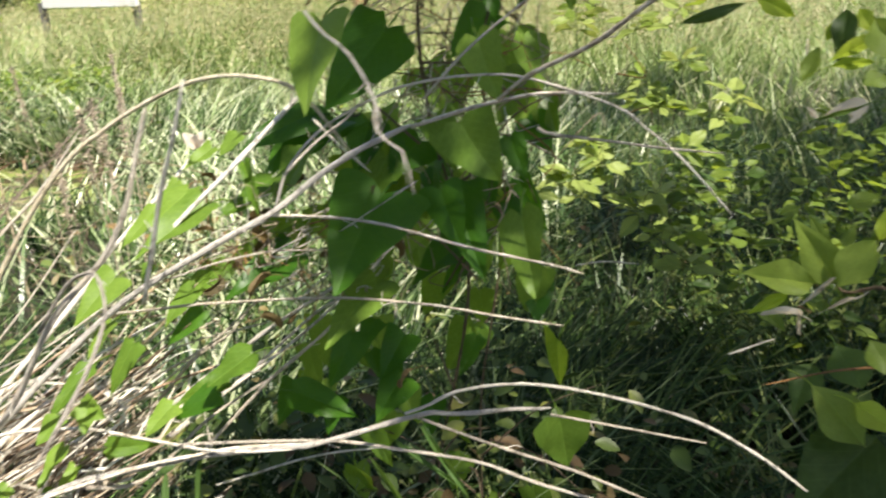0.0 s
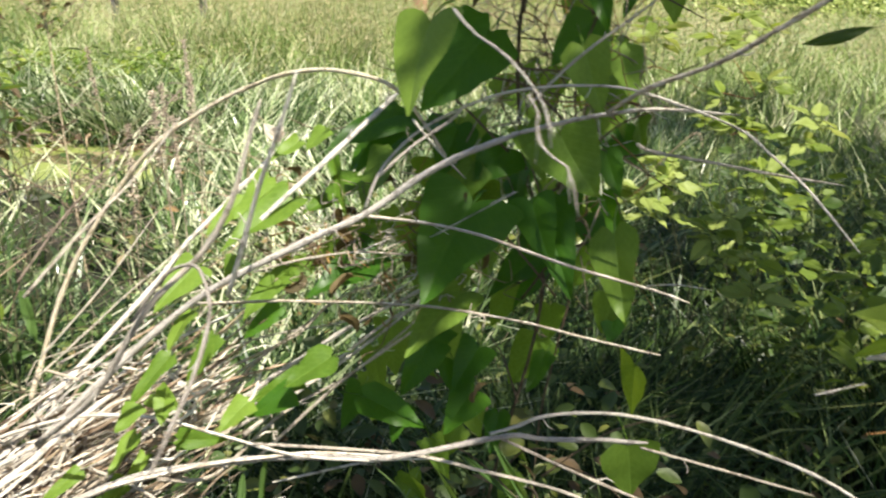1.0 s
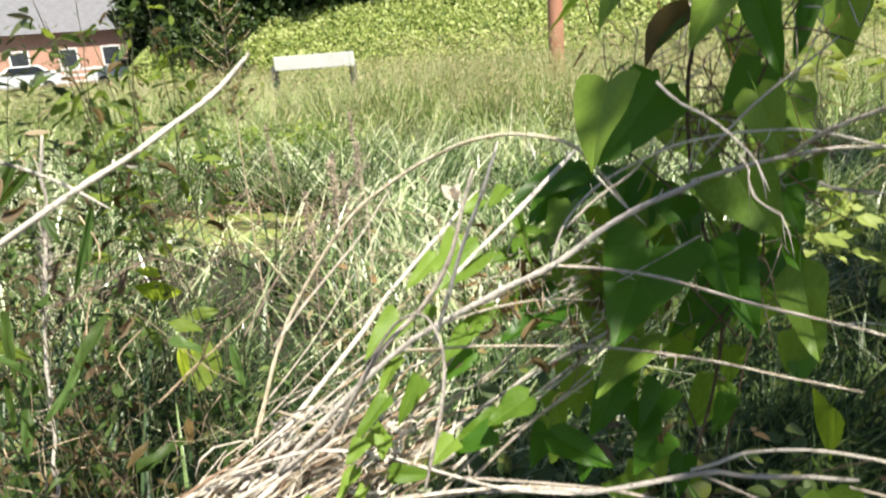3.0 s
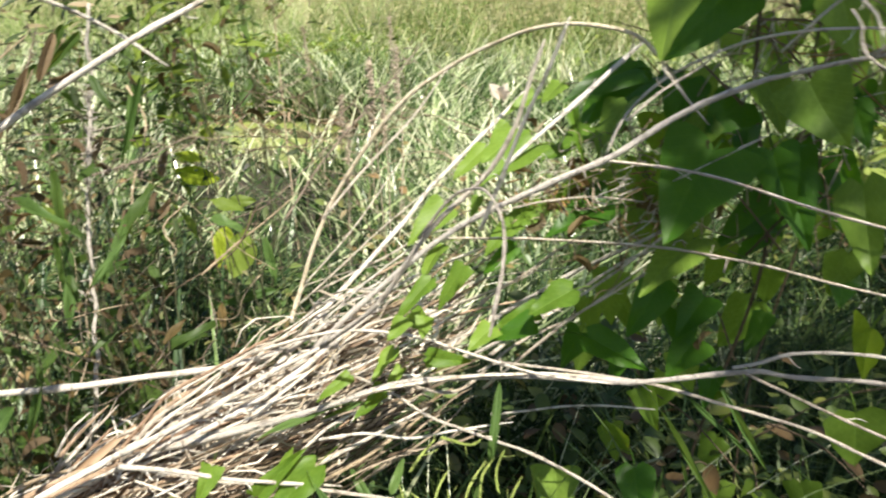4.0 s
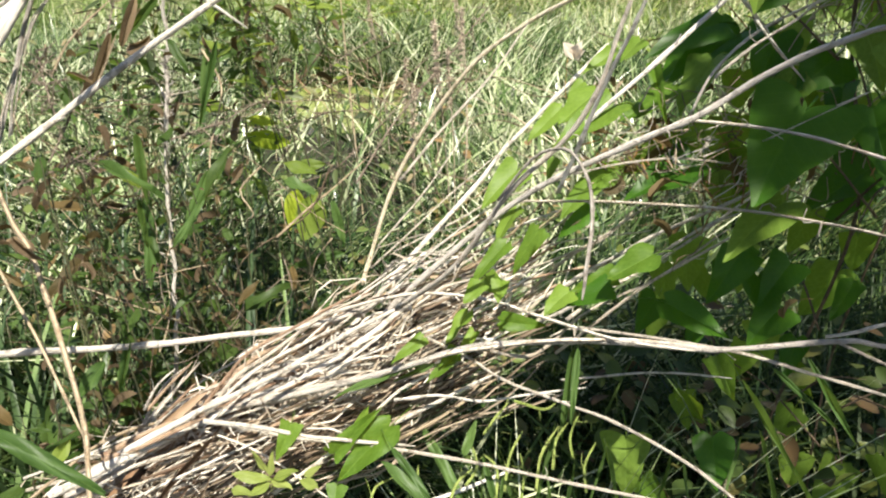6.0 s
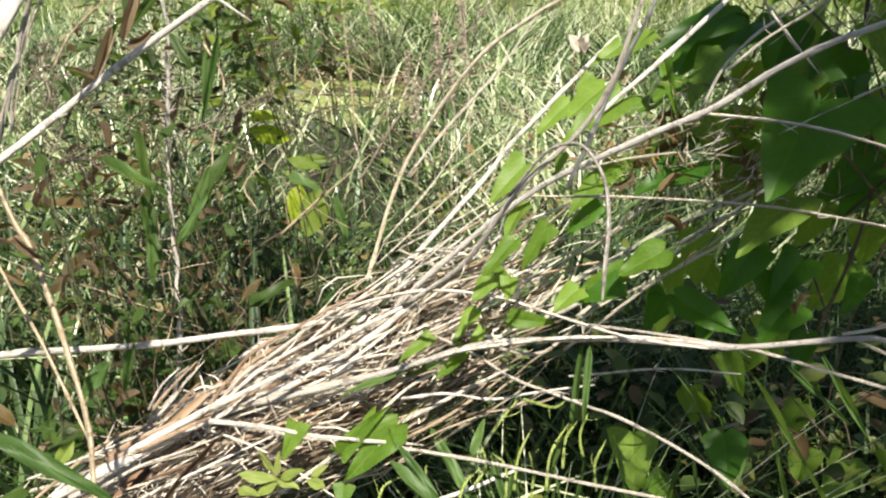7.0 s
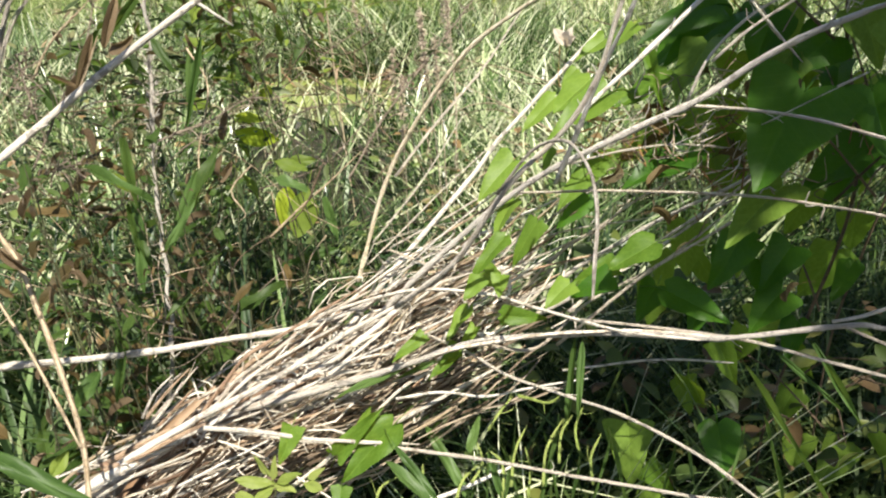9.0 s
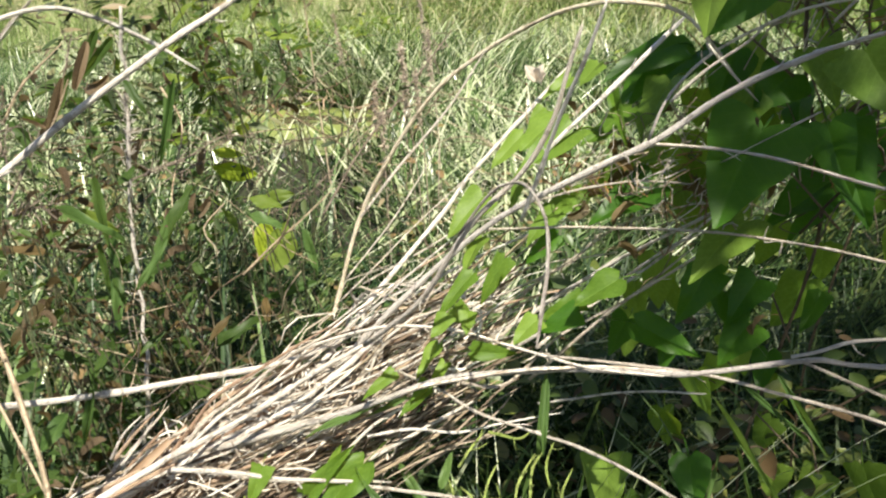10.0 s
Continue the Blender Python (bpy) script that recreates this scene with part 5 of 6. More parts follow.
# street on the far side of the meadow
M_BRICK = rough_material("orange_brick", ((0.3, (0.42, 0.22, 0.15)), (0.7, (0.56, 0.34, 0.25))), 6, 40, 0.85, 0.01, 0.4)
M_ROOF = rough_material("slate_roof", ((0.3, (0.10, 0.10, 0.11)), (0.7, (0.2, 0.2, 0.21))), 4, 30, 0.7, 0.01, 0.4)
M_ASPHALT = rough_material("asphalt", ((0.3, (0.04, 0.04, 0.042)), (0.7, (0.075, 0.075, 0.075))), 5, 90, 0.9, 0.01, 0.5)
M_GLASS = rough_material("window_glass", ((0.3, (0.02, 0.025, 0.03)), (0.7, (0.05, 0.06, 0.07))), 2, 5, 0.08, 0.001, 0.05)
M_CAR = rough_material("silver_paint", ((0.3, (0.55, 0.57, 0.6)), (0.7, (0.68, 0.70, 0.72))), 1, 10, 0.25, 0.001, 0.05)
M_TYRE = rough_material("tyre_rubber", ((0.3, (0.015, 0.015, 0.015)), (0.7, (0.03, 0.03, 0.03))), 8, 60, 0.8, 0.002, 0.3)
street = pose(-29.9, 26.5, 0, 0, 0, 48)
road = part("road", box(bmesh.new(), -16, 16, 0.5, 7, -0.3, 0.06), M_ASPHALT)
road.matrix_world = street
tagged(road, "grey asphalt street behind the meadow", "road", kind="structure")
brick = thing("brick_building", "low orange brick building with a grey roof", "building")
part("wall", box(bmesh.new(), -6, 4.5, 10, 18, 0, 3.4), M_BRICK, brick)
bm = bmesh.new()
vs = [bm.verts.new(c) for c in ((-6.5, 9.5, 3.3), (5, 9.5, 3.3), (5, 18.5, 3.3), (-6.5, 18.5, 3.3), (-6.5, 14, 5.6), (5, 14, 5.6))]
for q in ((0, 1, 5, 4), (2, 3, 4, 5), (0, 4, 3), (1, 2, 5), (0, 3, 2, 1)):
    bm.faces.new([vs[i] for i in q])
part("roof", bm, M_ROOF, brick)
for x in (-4.6, -2.2, 0.4, 2.8):
    w = part("window", box(bmesh.new(), x - 0.55, x + 0.55, 9.95, 9.995, 1.2, 2.4, 0.02), M_WHITE, brick, "white window frame")
    part("pane", box(bmesh.new(), x - 0.45, x + 0.45, 9.93, 9.947, 1.3, 2.3), M_GLASS, w)
brick.matrix_world = street
rail = thing("white_railing", "white painted post and rail fence", "fence")
for k in range(9):
    part("post", box(bmesh.new(), -8 + k * 1.6, -7.9 + k * 1.6, 8.0, 8.1, 0, 1.25, 0.01), M_WHITE, rail)
for z in (0.45, 0.8, 1.13):
    part("rail", box(bmesh.new(), -8.2, 5, 8.11, 8.15, z - 0.06, z + 0.06, 0.008), M_WHITE, rail)
rail.matrix_world = street


def parked_car():
    ob = thing("parked_car", "silver parked car on the street", "car", "parked cars")
    bm = bmesh.new()
    side = [(-2.1, 0.35), (-2.1, 0.75), (-1.95, 0.92), (-0.95, 1.0), (-0.4, 1.45), (1.0, 1.47), (1.65, 1.0), (2.05, 0.92), (2.1, 0.35)]
    l = [bm.verts.new((x, -0.85 if z < 1.2 else -0.66, z)) for x, z in side]
    r = [bm.verts.new((x, 0.85 if z < 1.2 else 0.66, z)) for x, z in side]
    bm.faces.new(l)
    bm.faces.new(r[::-1])
    for i in range(len(side)):
        j = (i + 1) % len(side)
        bm.faces.new((l[j], l[i], r[i], r[j]))
    bmesh.ops.bevel(bm, geom=list(bm.edges), offset=0.05, segments=2, affect="EDGES")
    part("body", bm, M_CAR, ob)
    for s in (-1, 1):
        bm = bmesh.new()
        q = [bm.verts.new((x, s * y, z)) for x, y, z in ((-0.75, 0.865, 1.02), (1.4, 0.865, 1.02), (0.95, 0.72, 1.4), (-0.35, 0.72, 1.4))]
        bm.faces.new(q if s < 0 else q[::-1])
        bmesh.ops.solidify(bm, geom=list(bm.faces), thickness=0.02)
        part("side_window", bm, M_GLASS, ob)
        for x in (-1.3, 1.3):
            bm = bmesh.new()
            bmesh.ops.create_cone(bm, cap_ends=True, segments=20, radius1=0.32, radius2=0.32, depth=0.2)
            bmesh.ops.rotate(bm, matrix=Matrix.Rotation(math.pi / 2, 3, "X"), verts=bm.verts)
            bmesh.ops.translate(bm, vec=(x, s * 0.8, 0.32), verts=bm.verts)
            part("wheel", bm, M_TYRE, ob)
    return ob


car = parked_car()
car.matrix_world = street @ pose(-2.2, 5.2, 0.06, 0, 0, 4)
copy_thing(car, street @ pose(3.2, 5.3, 0.06, 0, 0, -2))
copy_thing(car, street @ pose(-8.6, 5.2, 0.06, 0, 0, 1))

# ---- heap of dead stalks and litter ----
HEAP = [Vector(p) for p in ((-0.678, 0.190, 0.640), (-0.592, 0.337, 0.690), (-0.494, 0.449, 0.745), (-0.411, 0.524, 0.812), (-0.326, 0.560, 0.890))]
heap_line = spline([tuple(p) for p in HEAP], 60)
HR = np.random.default_rng(21)
RIGHT = np.array((0.88, 0.47, 0.0))


def heap_stem(spread, drop, lengths, bendy=0.03, jitter=0.22):
    """A crooked line along the heap, sloping with it."""
    k = int(HR.beta(1.25, 1.9) * 52)
    axis = heap_line[min(59, k + 7)] - heap_line[k]
    axis /= np.linalg.norm(axis)
    t = HR.random()
    c = heap_line[k] + RIGHT * (HR.normal(0.0, spread) * (0.4 + 0.6 * k / 52) + 0.055 * t) + np.array((0, 0, 1)) * (HR.uniform(-drop, 0.025) - 0.05 * t) + np.array((-0.3, 0.6, 0)) * HR.uniform(-0.03, 0.08)
    if k < 26 and c[2] < heap_line[k][2] - 0.03 and HR.random() < 0.6:
        return heap_stem(spread, drop, lengths, bendy, jitter)
    d = axis + HR.normal(0, jitter, 3) + np.array((0.05, 0, -0.10))
    d /= np.linalg.norm(d)
    ln = HR.uniform(*lengths)
    a, b = c - d * ln * 0.5, c + d * ln * 0.5
    m1, m2 = c - d * ln * 0.17 + HR.normal(0, bendy * ln, 3), c + d * ln * 0.17 + HR.normal(0, bendy * ln, 3)
    return [a, m1, m2, b]


heap = thing("dead_stalk_heap", "bleached heap of fallen dead stalks and straw", "dead stalks", place=(0, 0, 0))
for k in range(140):
    pts = [tuple(p) for p in heap_stem(0.034, 0.05, (0.18, 0.5), 0.035, 0.13)]
    part("stalk", cane_mesh("stalk", pts, float(HR.uniform(0.8, 2.5)), float(HR.uniform(0.6, 1.4)), False, 6, 0.5), (M_STRAW, M_PALECANE, M_STRAW, M_PALECANE, M_RUSTY, M_RUSTY, M_TAN, M_BARK)[HR.integers(0, 8)], heap)


def ribbons(name, label, lines, widths, mat, category, kind="stuff", seed=3):
    """Many thin twisted strips in one mesh."""
    r = np.random.default_rng(seed)
    v, f = [], []
    for line, w in zip(lines, widths):
        p = spline([tuple(q) for q in line], 6)
        t = np.gradient(p, axis=0)
        s = np.cross(t, r.normal(0, 1, 3))
        s /= np.linalg.norm(s, axis=1)[:, None] + 1e-9
        u = np.cross(s, t)
        u /= np.linalg.norm(u, axis=1)[:, None] + 1e-9
        wid = w * np.array((0.7, 1, 1, 0.9, 0.7, 0.2))[:, None] * 0.5
        b = len(v)
        for i in range(6):
            v += [p[i] - s[i] * wid[i], p[i] + u[i] * wid[i] * 0.7, p[i] + s[i] * wid[i]]
        for i in range(5):
            q = b + i * 3
            f += [(q, q + 1, q + 4, q + 3), (q + 1, q + 2, q + 5, q + 4)]
    return tagged(part(name, mesh_from(name, v, f), mat), label, category, kind=kind)


ribbons("straw_litter", "bleached straw and split stem fibres in the heap", [heap_stem(0.045, 0.06, (0.05, 0.24), 0.08, 0.18) for _ in range(330)], HR.uniform(0.0014, 0.0052, 330), M_LITTER, "straw")
M_FIBRE = blade_material("bleached_fibre", ((0.0, (0.5, 0.42, 0.32)), (0.5, (0.78, 0.72, 0.62)), (1.0, (0.9, 0.86, 0.78))), 0.1, 0.6)
ribbons("curled_fibres", "fine curled white fibres on the heap", [heap_stem(0.05, 0.05, (0.02, 0.10), 0.24, 0.35) for _ in range(850)], HR.uniform(0.001, 0.003, 850), M_FIBRE, "straw")
M_REDSTRAW = blade_material("red_brown_sheath", ((0.0, (0.10, 0.055, 0.03)), (0.5, (0.32, 0.19, 0.10)), (1.0, (0.58, 0.44, 0.30))), 0.1, 0.6)
# straw colour darkened to paint the shadow under the heap
M_UNDER = blade_material("shaded_straw", ((0.0, (0.05, 0.035, 0.022)), (0.5, (0.20, 0.14, 0.09)), (0.85, (0.52, 0.42, 0.31))), 0.1, 0.7)
ribbons("under_straw", "fallen straw coloured dark brown for the shadow under the heap", [np.array(q) + (0.03, -0.02, -0.05) for q in [heap_stem(0.04, 0.05, (0.06, 0.2), 0.05, 0.12) for _ in range(330)]], HR.uniform(0.0012, 0.004, 330), M_UNDER, "straw", seed=5)
foot = []
for k in range(36):
    c = np.array((-0.62, 0.30, 0.668)) + HR.normal(0, 1, 3) * (0.02, 0.02, 0.012) + (heap_line[12] - heap_line[0]) * HR.uniform(-0.2, 0.9)
    d = (heap_line[12] - heap_line[0]) * 0.3 * HR.uniform(0.5, 1.2) + HR.normal(0, 0.01, 3)
    foot.append([c - d, c - d * 0.3 + HR.normal(0, 0.004, 3), c + d * 0.3 + HR.normal(0, 0.004, 3), c + d])
ribbons("stem_sheaths", "reddish-brown dry sheaths at the foot of the heap", foot, HR.uniform(0.004, 0.011, 36), M_REDSTRAW, "dead stems")


# ---- weeds on the sunny side ----
def herb(top, n, size, width, choices, label, name="weed", droop=0.25, stem_mat=None, rnd=None, spread=0.08, low=0.35):
    """A leafy weed: a crooked stem from the ground to its top, with leaves along it."""
    rnd = rnd or LR
    top = Vector(top)
    base = Vector((top.x + rnd.gauss(0, spread), top.y + rnd.gauss(0, spread) + 0.02, 0))
    base.z = ground_z(base.x, base.y) - 0.01
    ob = thing(name, label, "weed", "weeds by the heap")
    mid = base.lerp(top, 0.5) + Vector((rnd.gauss(0, 0.06), rnd.gauss(0, 0.06), 0.02))
    line = spline([tuple(base), tuple(mid), tuple(top)], 40)
    part("stem", cane_mesh("stem", [tuple(base), tuple(mid), tuple(top)], 1.7, 0.7, False, 6, 1.5), stem_mat or M_STEM, ob)
    for k in range(n):
        u = low + (1 - low) * (k + rnd.random()) / n
        p = Vector(line[min(39, int(u * 39))])
        a = k * 2.4 + rnd.uniform(-0.5, 0.5)
        d = Vector((math.cos(a), math.sin(a), rnd.uniform(-droop * 2, 0.7)))
        s = size * rnd.choice((0.5, 0.7, 0.9, 1.1, 1.5)) * (1.2 - 0.5 * u)
        shape, mat = rnd.choice(choices)
        s *= 0.6 if shape == "curl" else 1.0
        lay_leaf(shape, mat, ob, p + d * 0.012, p + d.normalized() * s, (rnd.gauss(0, 0.4), rnd.gauss(-0.1, 0.4), 1.0), width, "leaf", rnd)
    return ob


GREEN = [("lance", M_HERB), ("oval", M_HERB)]
BROWN = [("curl", M_DRY), ("curl", M_RUSTLEAF), ("curl", M_RUSTLEAF), ("lance", M_DRY), ("lance", M_HERB)]
TOPS = [(-.967, .507, 1.047), (-.942, .552, 1.083), (-1.000, .627, 1.006), (-1.036, .545, .915), (-.895, .406, .970), (-1.067, .819, .859), (-1.086, .925, .792), (-1.247, 1.200, .793), (-1.009, .543, .829), (-.962, .433, .853), (-1.106, .696, .702), (-.960, .671, .647), (-.840, .636, .644), (-.855, .768, .627), (-.929, .432, .773), (-.959, .494, .658), (-.851, .313, .738), (-.918, .489, .589), (-.835, .581, .570), (-.816, .313, .680), (-.757, .220, .720), (-.839, .399, .592)]
TALL = [(-1.212, .994, 1.280), (-1.174, 1.035, 1.225), (-1.180, 1.166, 1.317), (-1.205, 1.279, 1.285), (-1.165, .896, 1.187), (-1.414, 1.624, 1.152), (-1.287, 1.200, 1.134), (-1.122, .935, 1.101), (-1.113, .804, 1.248)]
for k, p in enumerate(TOPS + TOPS[::2]):
    if k >= len(TOPS):
        p = (p[0] - LR.uniform(0.03, 0.2), p[1] + LR.uniform(0.05, 0.3), p[2] - LR.uniform(0.02, 0.15))
    if k % 3 == 1:
        herb(p, 26, 0.07, 0.30, BROWN, "withered weed with curled brown leaves on a dark stem", "withered_weed")
    else:
        herb(p, 26, 0.085, 0.32, GREEN + [("curl", M_HERB), ("lance", M_DRY), ("curl", M_RUSTLEAF), ("curl", M_DRY)], "green leafy weed with a few browned leaves", low=0.2)
LEAFY = [(-.959, .831, 1.336), (-.952, .895, 1.352), (-.946, .958, 1.364), (-.934, 1.015, 1.348), (-.859, .807, 1.296), (-.890, .903, 1.285), (-.937, 1.062, 1.319), (-.854, .746, 1.270), (-.871, .689, 1.294), (-.876, .841, 1.244), (-.913, .997, 1.252), (-.837, .686, 1.231), (-.939, .728, 1.338)]
for k, p in enumerate(LEAFY):
    herb(p, 24, 0.06, 0.36, GREEN + [("oval", M_OVAL), ("curl", M_HERB), ("curl", M_RUSTLEAF), ("curl", M_DRY)], "tall weed with olive and browned curled leaves", "tall_weed", 0.5, low=0.74)
RUSTS = [(-.802, .363, 1.057), (-.830, .427, 1.085), (-.894, .525, 1.095), (-.751, .319, .994), (-.791, .371, .947), (-.740, .283, .966), (-.899, .551, 1.033), (-.823, .512, 1.000), (-.808, .437, .965), (-.906, .621, 1.050), (-.798, .378, 1.010), (-.748, .490, .886), (-.812, .387, .882), (-.766, .295, .901), (-.854, .488, .875), (-.849, .575, .911)]
for k, p in enumerate(RUSTS):
    herb(p, 9, 0.05, 0.34, BROWN + [("curl", M_DRY), ("lance", M_HERB)], "withered weed with rust-brown leaves on a tan stem", "withered_weed", 0.4, low=0.8)
for k, p in enumerate(TALL + TALL[:4]):
    if k >= len(TALL):
        p = (p[0] - LR.uniform(0.0, 0.2), p[1] + LR.uniform(0.0, 0.2), p[2] - LR.uniform(0.0, 0.25))
    herb(p, 16, 0.08, 0.34, GREEN + [("lance", M_HERB), ("curl", M_DRY), ("oval", M_OVAL), ("lance", M_BLADE)], "tall weed with small grey-green leaves", "tall_weed", low=0.68, droop=0.5)


def leaf_stuff(name, label, n, place, heights, size, width, mat, seed, category="plants", fine=False):
    """One mesh of many small folded leaves."""
    r = np.random.default_rng(seed)
    xy = place(r, n)
    n = len(xy)
    z = np.array([ground_z(x, y) for x, y in xy]) + r.uniform(*heights, n)
    c = np.column_stack([xy, z])
    az = r.uniform(0, 6.283, n)
    d = np.stack([np.cos(az), np.sin(az), r.uniform(-0.7, 0.5, n)], 1)
    d /= np.linalg.norm(d, axis=1)[:, None]
    nn = np.stack([r.normal(0, 0.45, n), r.normal(-0.1, 0.45, n), np.ones(n)], 1)
    s = np.cross(d, nn)
    s /= np.linalg.norm(s, axis=1)[:, None]
    u = np.cross(s, d)
    L = r.uniform(*size, n)[:, None]
    w = L * width * 0.5
    if fine:
        t = np.array((0.0, 0.12, 0.32, 0.55, 0.78, 0.93, 1.0))
        half = np.array((0.04, 0.55, 0.95, 1.0, 0.68, 0.28, 0.02))
        curve = r.uniform(-0.25, 0.05, n)[:, None]
        rows = []
        for ti, hi in zip(t, half):
            m = c + d * L * ti + u * L * curve * ti * ti
            rows += [m - s * w * hi + u * w * hi * 0.4, m, m + s * w * hi + u * w * hi * 0.4]
        v = np.stack(rows, 1).reshape(-1, 3)
        f = [(21 * k + 3 * i + j, 21 * k + 3 * i + j + 1, 21 * k + 3 * i + j + 4, 21 * k + 3 * i + j + 3) for k in range(n) for i in range(6) for j in (0, 1)]
        return tagged(part(name, mesh_from(name, v, f), mat), label, category, kind="stuff")
    v = np.stack([c, c + d * L * 0.35 + s * w + u * w * 0.35, c + d * L * 0.72 + s * w * 0.75 + u * w * 0.2, c + d * L - u * L * 0.08,
                  c + d * L * 0.72 - s * w * 0.75 + u * w * 0.2, c + d * L * 0.35 - s * w + u * w * 0.35], 1).reshape(-1, 3)
    f = []
    for k in range(n):
        b = 6 * k
        f += [(b, b + 1, b + 2, b + 3), (b, b + 3, b + 4, b + 5)]
    return tagged(part(name, mesh_from(name, v, f, None, False), mat), label, category, kind="stuff")


M_SMALL = blade_material("small_leaves", ((0.0, (0.05, 0.09, 0.02)), (0.4, (0.10, 0.17, 0.04)), (0.75, (0.20, 0.26, 0.07)), (1.0, (0.34, 0.22, 0.10))), 0.35, 0.4)
M_LIME = blade_material("lime_leaves", ((0.0, (0.10, 0.18, 0.02)), (0.5, (0.22, 0.32, 0.04)), (1.0, (0.40, 0.45, 0.07))), 0.4, 0.4)
M_DIM = blade_material("shade_leaves", ((0.0, (0.04, 0.07, 0.015)), (0.5, (0.09, 0.14, 0.028)), (0.9, (0.24, 0.27, 0.055)), (1.0, (0.18, 0.11, 0.05))), 0.35, 0.45)
M_WEEDY = blade_material("weed_foliage", ((0.0, (0.035, 0.05, 0.018)), (0.4, (0.065, 0.10, 0.03)), (0.75, (0.17, 0.20, 0.075)), (1.0, (0.36, 0.28, 0.16))), 0.3, 0.5)
leaf_stuff("ground_weeds", "small-leaved weeds between the sedges", 1900, box_place(-3.2, -0.5, 0.5, 2.6, 0.07, pond_view), (0.08, 0.5), (0.018, 0.05), 0.6, M_SMALL, 31, fine=True)
# the weeds part in front of the pond
def over_pond(x, y):
    a = np.degrees(np.arctan2(x, y))
    return ~((a < -36) & (a > -50) & (np.hypot(x, y) > 1.3))


leaf_stuff("weed_foliage", "fine small grey-green foliage of the tall weeds", 1200, box_place(-1.75, -0.72, 0.45, 1.6, 0.08, over_pond), (0.25, 1.05), (0.012, 0.035), 0.32, M_WEEDY, 38, fine=True)
leaf_stuff("tall_weed_foliage", "olive and brown foliage at the tops of the tall weeds", 1100, box_place(-1.5, -0.95, 0.75, 1.35, 0.06, over_pond), (0.75, 1.32), (0.015, 0.05), 0.3, M_WEEDY, 42, fine=True)
leaf_stuff("meadow_herbs", "patches of lime green broad-leaved herbs in the meadow", 1800, box_place(-8, -0.5, 4.5, 8.5, 0.16), (0.1, 0.4), (0.03, 0.07), 0.6, M_LIME, 32)
leaf_stuff("lime_herbs", "lush lime green herbs in front of the meadow", 1100, box_place(-5.45, -4.05, 5.73, 7.13, 0.12), (0.1, 0.42), (0.05, 0.11), 0.55, M_LIME, 39)
leaf_stuff("shade_weeds", "low dark green leaves in the shade", 2500, box_place(-0.3, 2.4, 0.9, 2.8, 0.08), (0.03, 0.36), (0.02, 0.05), 0.55, M_DIM, 33, fine=True)
leaf_stuff("vine_undergrowth", "small green leaves at the foot of the vine", 600, box_place(-0.45, 0.25, 0.8, 1.2, 0.06), (0.05, 0.6), (0.02, 0.05), 0.6, M_DIM, 34, fine=True)
M_SEEDING = blade_material("seeding_grass", ((0.0, (0.30, 0.29, 0.10)), (0.5, (0.55, 0.48, 0.24)), (1.0, (0.72, 0.60, 0.40))), 0.3, 0.6)
leaf_stuff("grass_seed_heads", "haze of tan seed heads over the far meadow", 42000, box_place(-15, 4, 7, 16, 0.35), (0.45, 0.95), (0.02, 0.06), 0.25, M_SEEDING, 35, "grass")
leaf_stuff("tall_seed_heads", "tan seed heads of tall grass in front of the pole", 11000, box_place(-5.2, 1.5, 9.2, 12.7, 0.3), (0.55, 1.28), (0.02, 0.06), 0.25, M_SEEDING, 40, "grass")
leaf_stuff("seed_haze", "feathery tan seed heads over the nearer meadow", 9000, box_place(-3.4, 0.8, 5.6, 9.4, 0.22), (0.45, 0.9), (0.012, 0.035), 0.25, M_SEEDING, 45, "grass")
blades("seeding_stems", "thin pale stems of tall seeding grass", 5000, box_place(-5.2, 1.5, 9.2, 12.7, 0.2), (0.8, 1.2), (0.004, 0.009), 0.12, M_MEADOW, 41, 0.15)
blades("dead_grass", "bleached dead grass blades among the sedge", 2000, box_place(-4.2, -0.15, 0.9, 4.5, 0.05, pond_view), (0.2, 0.42), (0.003, 0.007), 0.5, M_LITTER, 36, 0.6)
blades("bright_sedge", "sedge blades with sunlit highlights put into their colour", 8600, box_place(-7.0, 0.3, 1.2, 6.2, 0.03, sunny), (0.38, 0.62), (0.010, 0.021), 0.3, M_LITSEDGE, 37)

tangle = thing("twig_tangle", "tangle of thin brown and grey dead twigs in the weeds", "twigs")
for k in range(240):
    c = np.array((HR.uniform(-1.7, -0.6), HR.uniform(0.4, 1.5), HR.uniform(0.3, 0.98)))
    d = HR.normal(0, 1, 3) * (1, 0.6, 0.7)
    d *= HR.uniform(0.05, 0.17) / np.linalg.norm(d)
    line = [c - d, c - d * 0.4 + HR.normal(0, 0.012, 3), c + d * 0.3 + HR.normal(0, 0.012, 3), c + d]
    part("twig", cane_mesh("twig", [tuple(p) for p in line], float(HR.uniform(0.6, 1.7)), 0.5, False, 5, 2.0), (M_BARK, M_TAN, M_TWIG, M_BARK)[k % 4], tangle)

# tan seed spikes of dock among the sedge
M_DOCK = straw_material("dock_seed", (0.60, 0.50, 0.38), (0.36, 0.27, 0.19), 0.2)


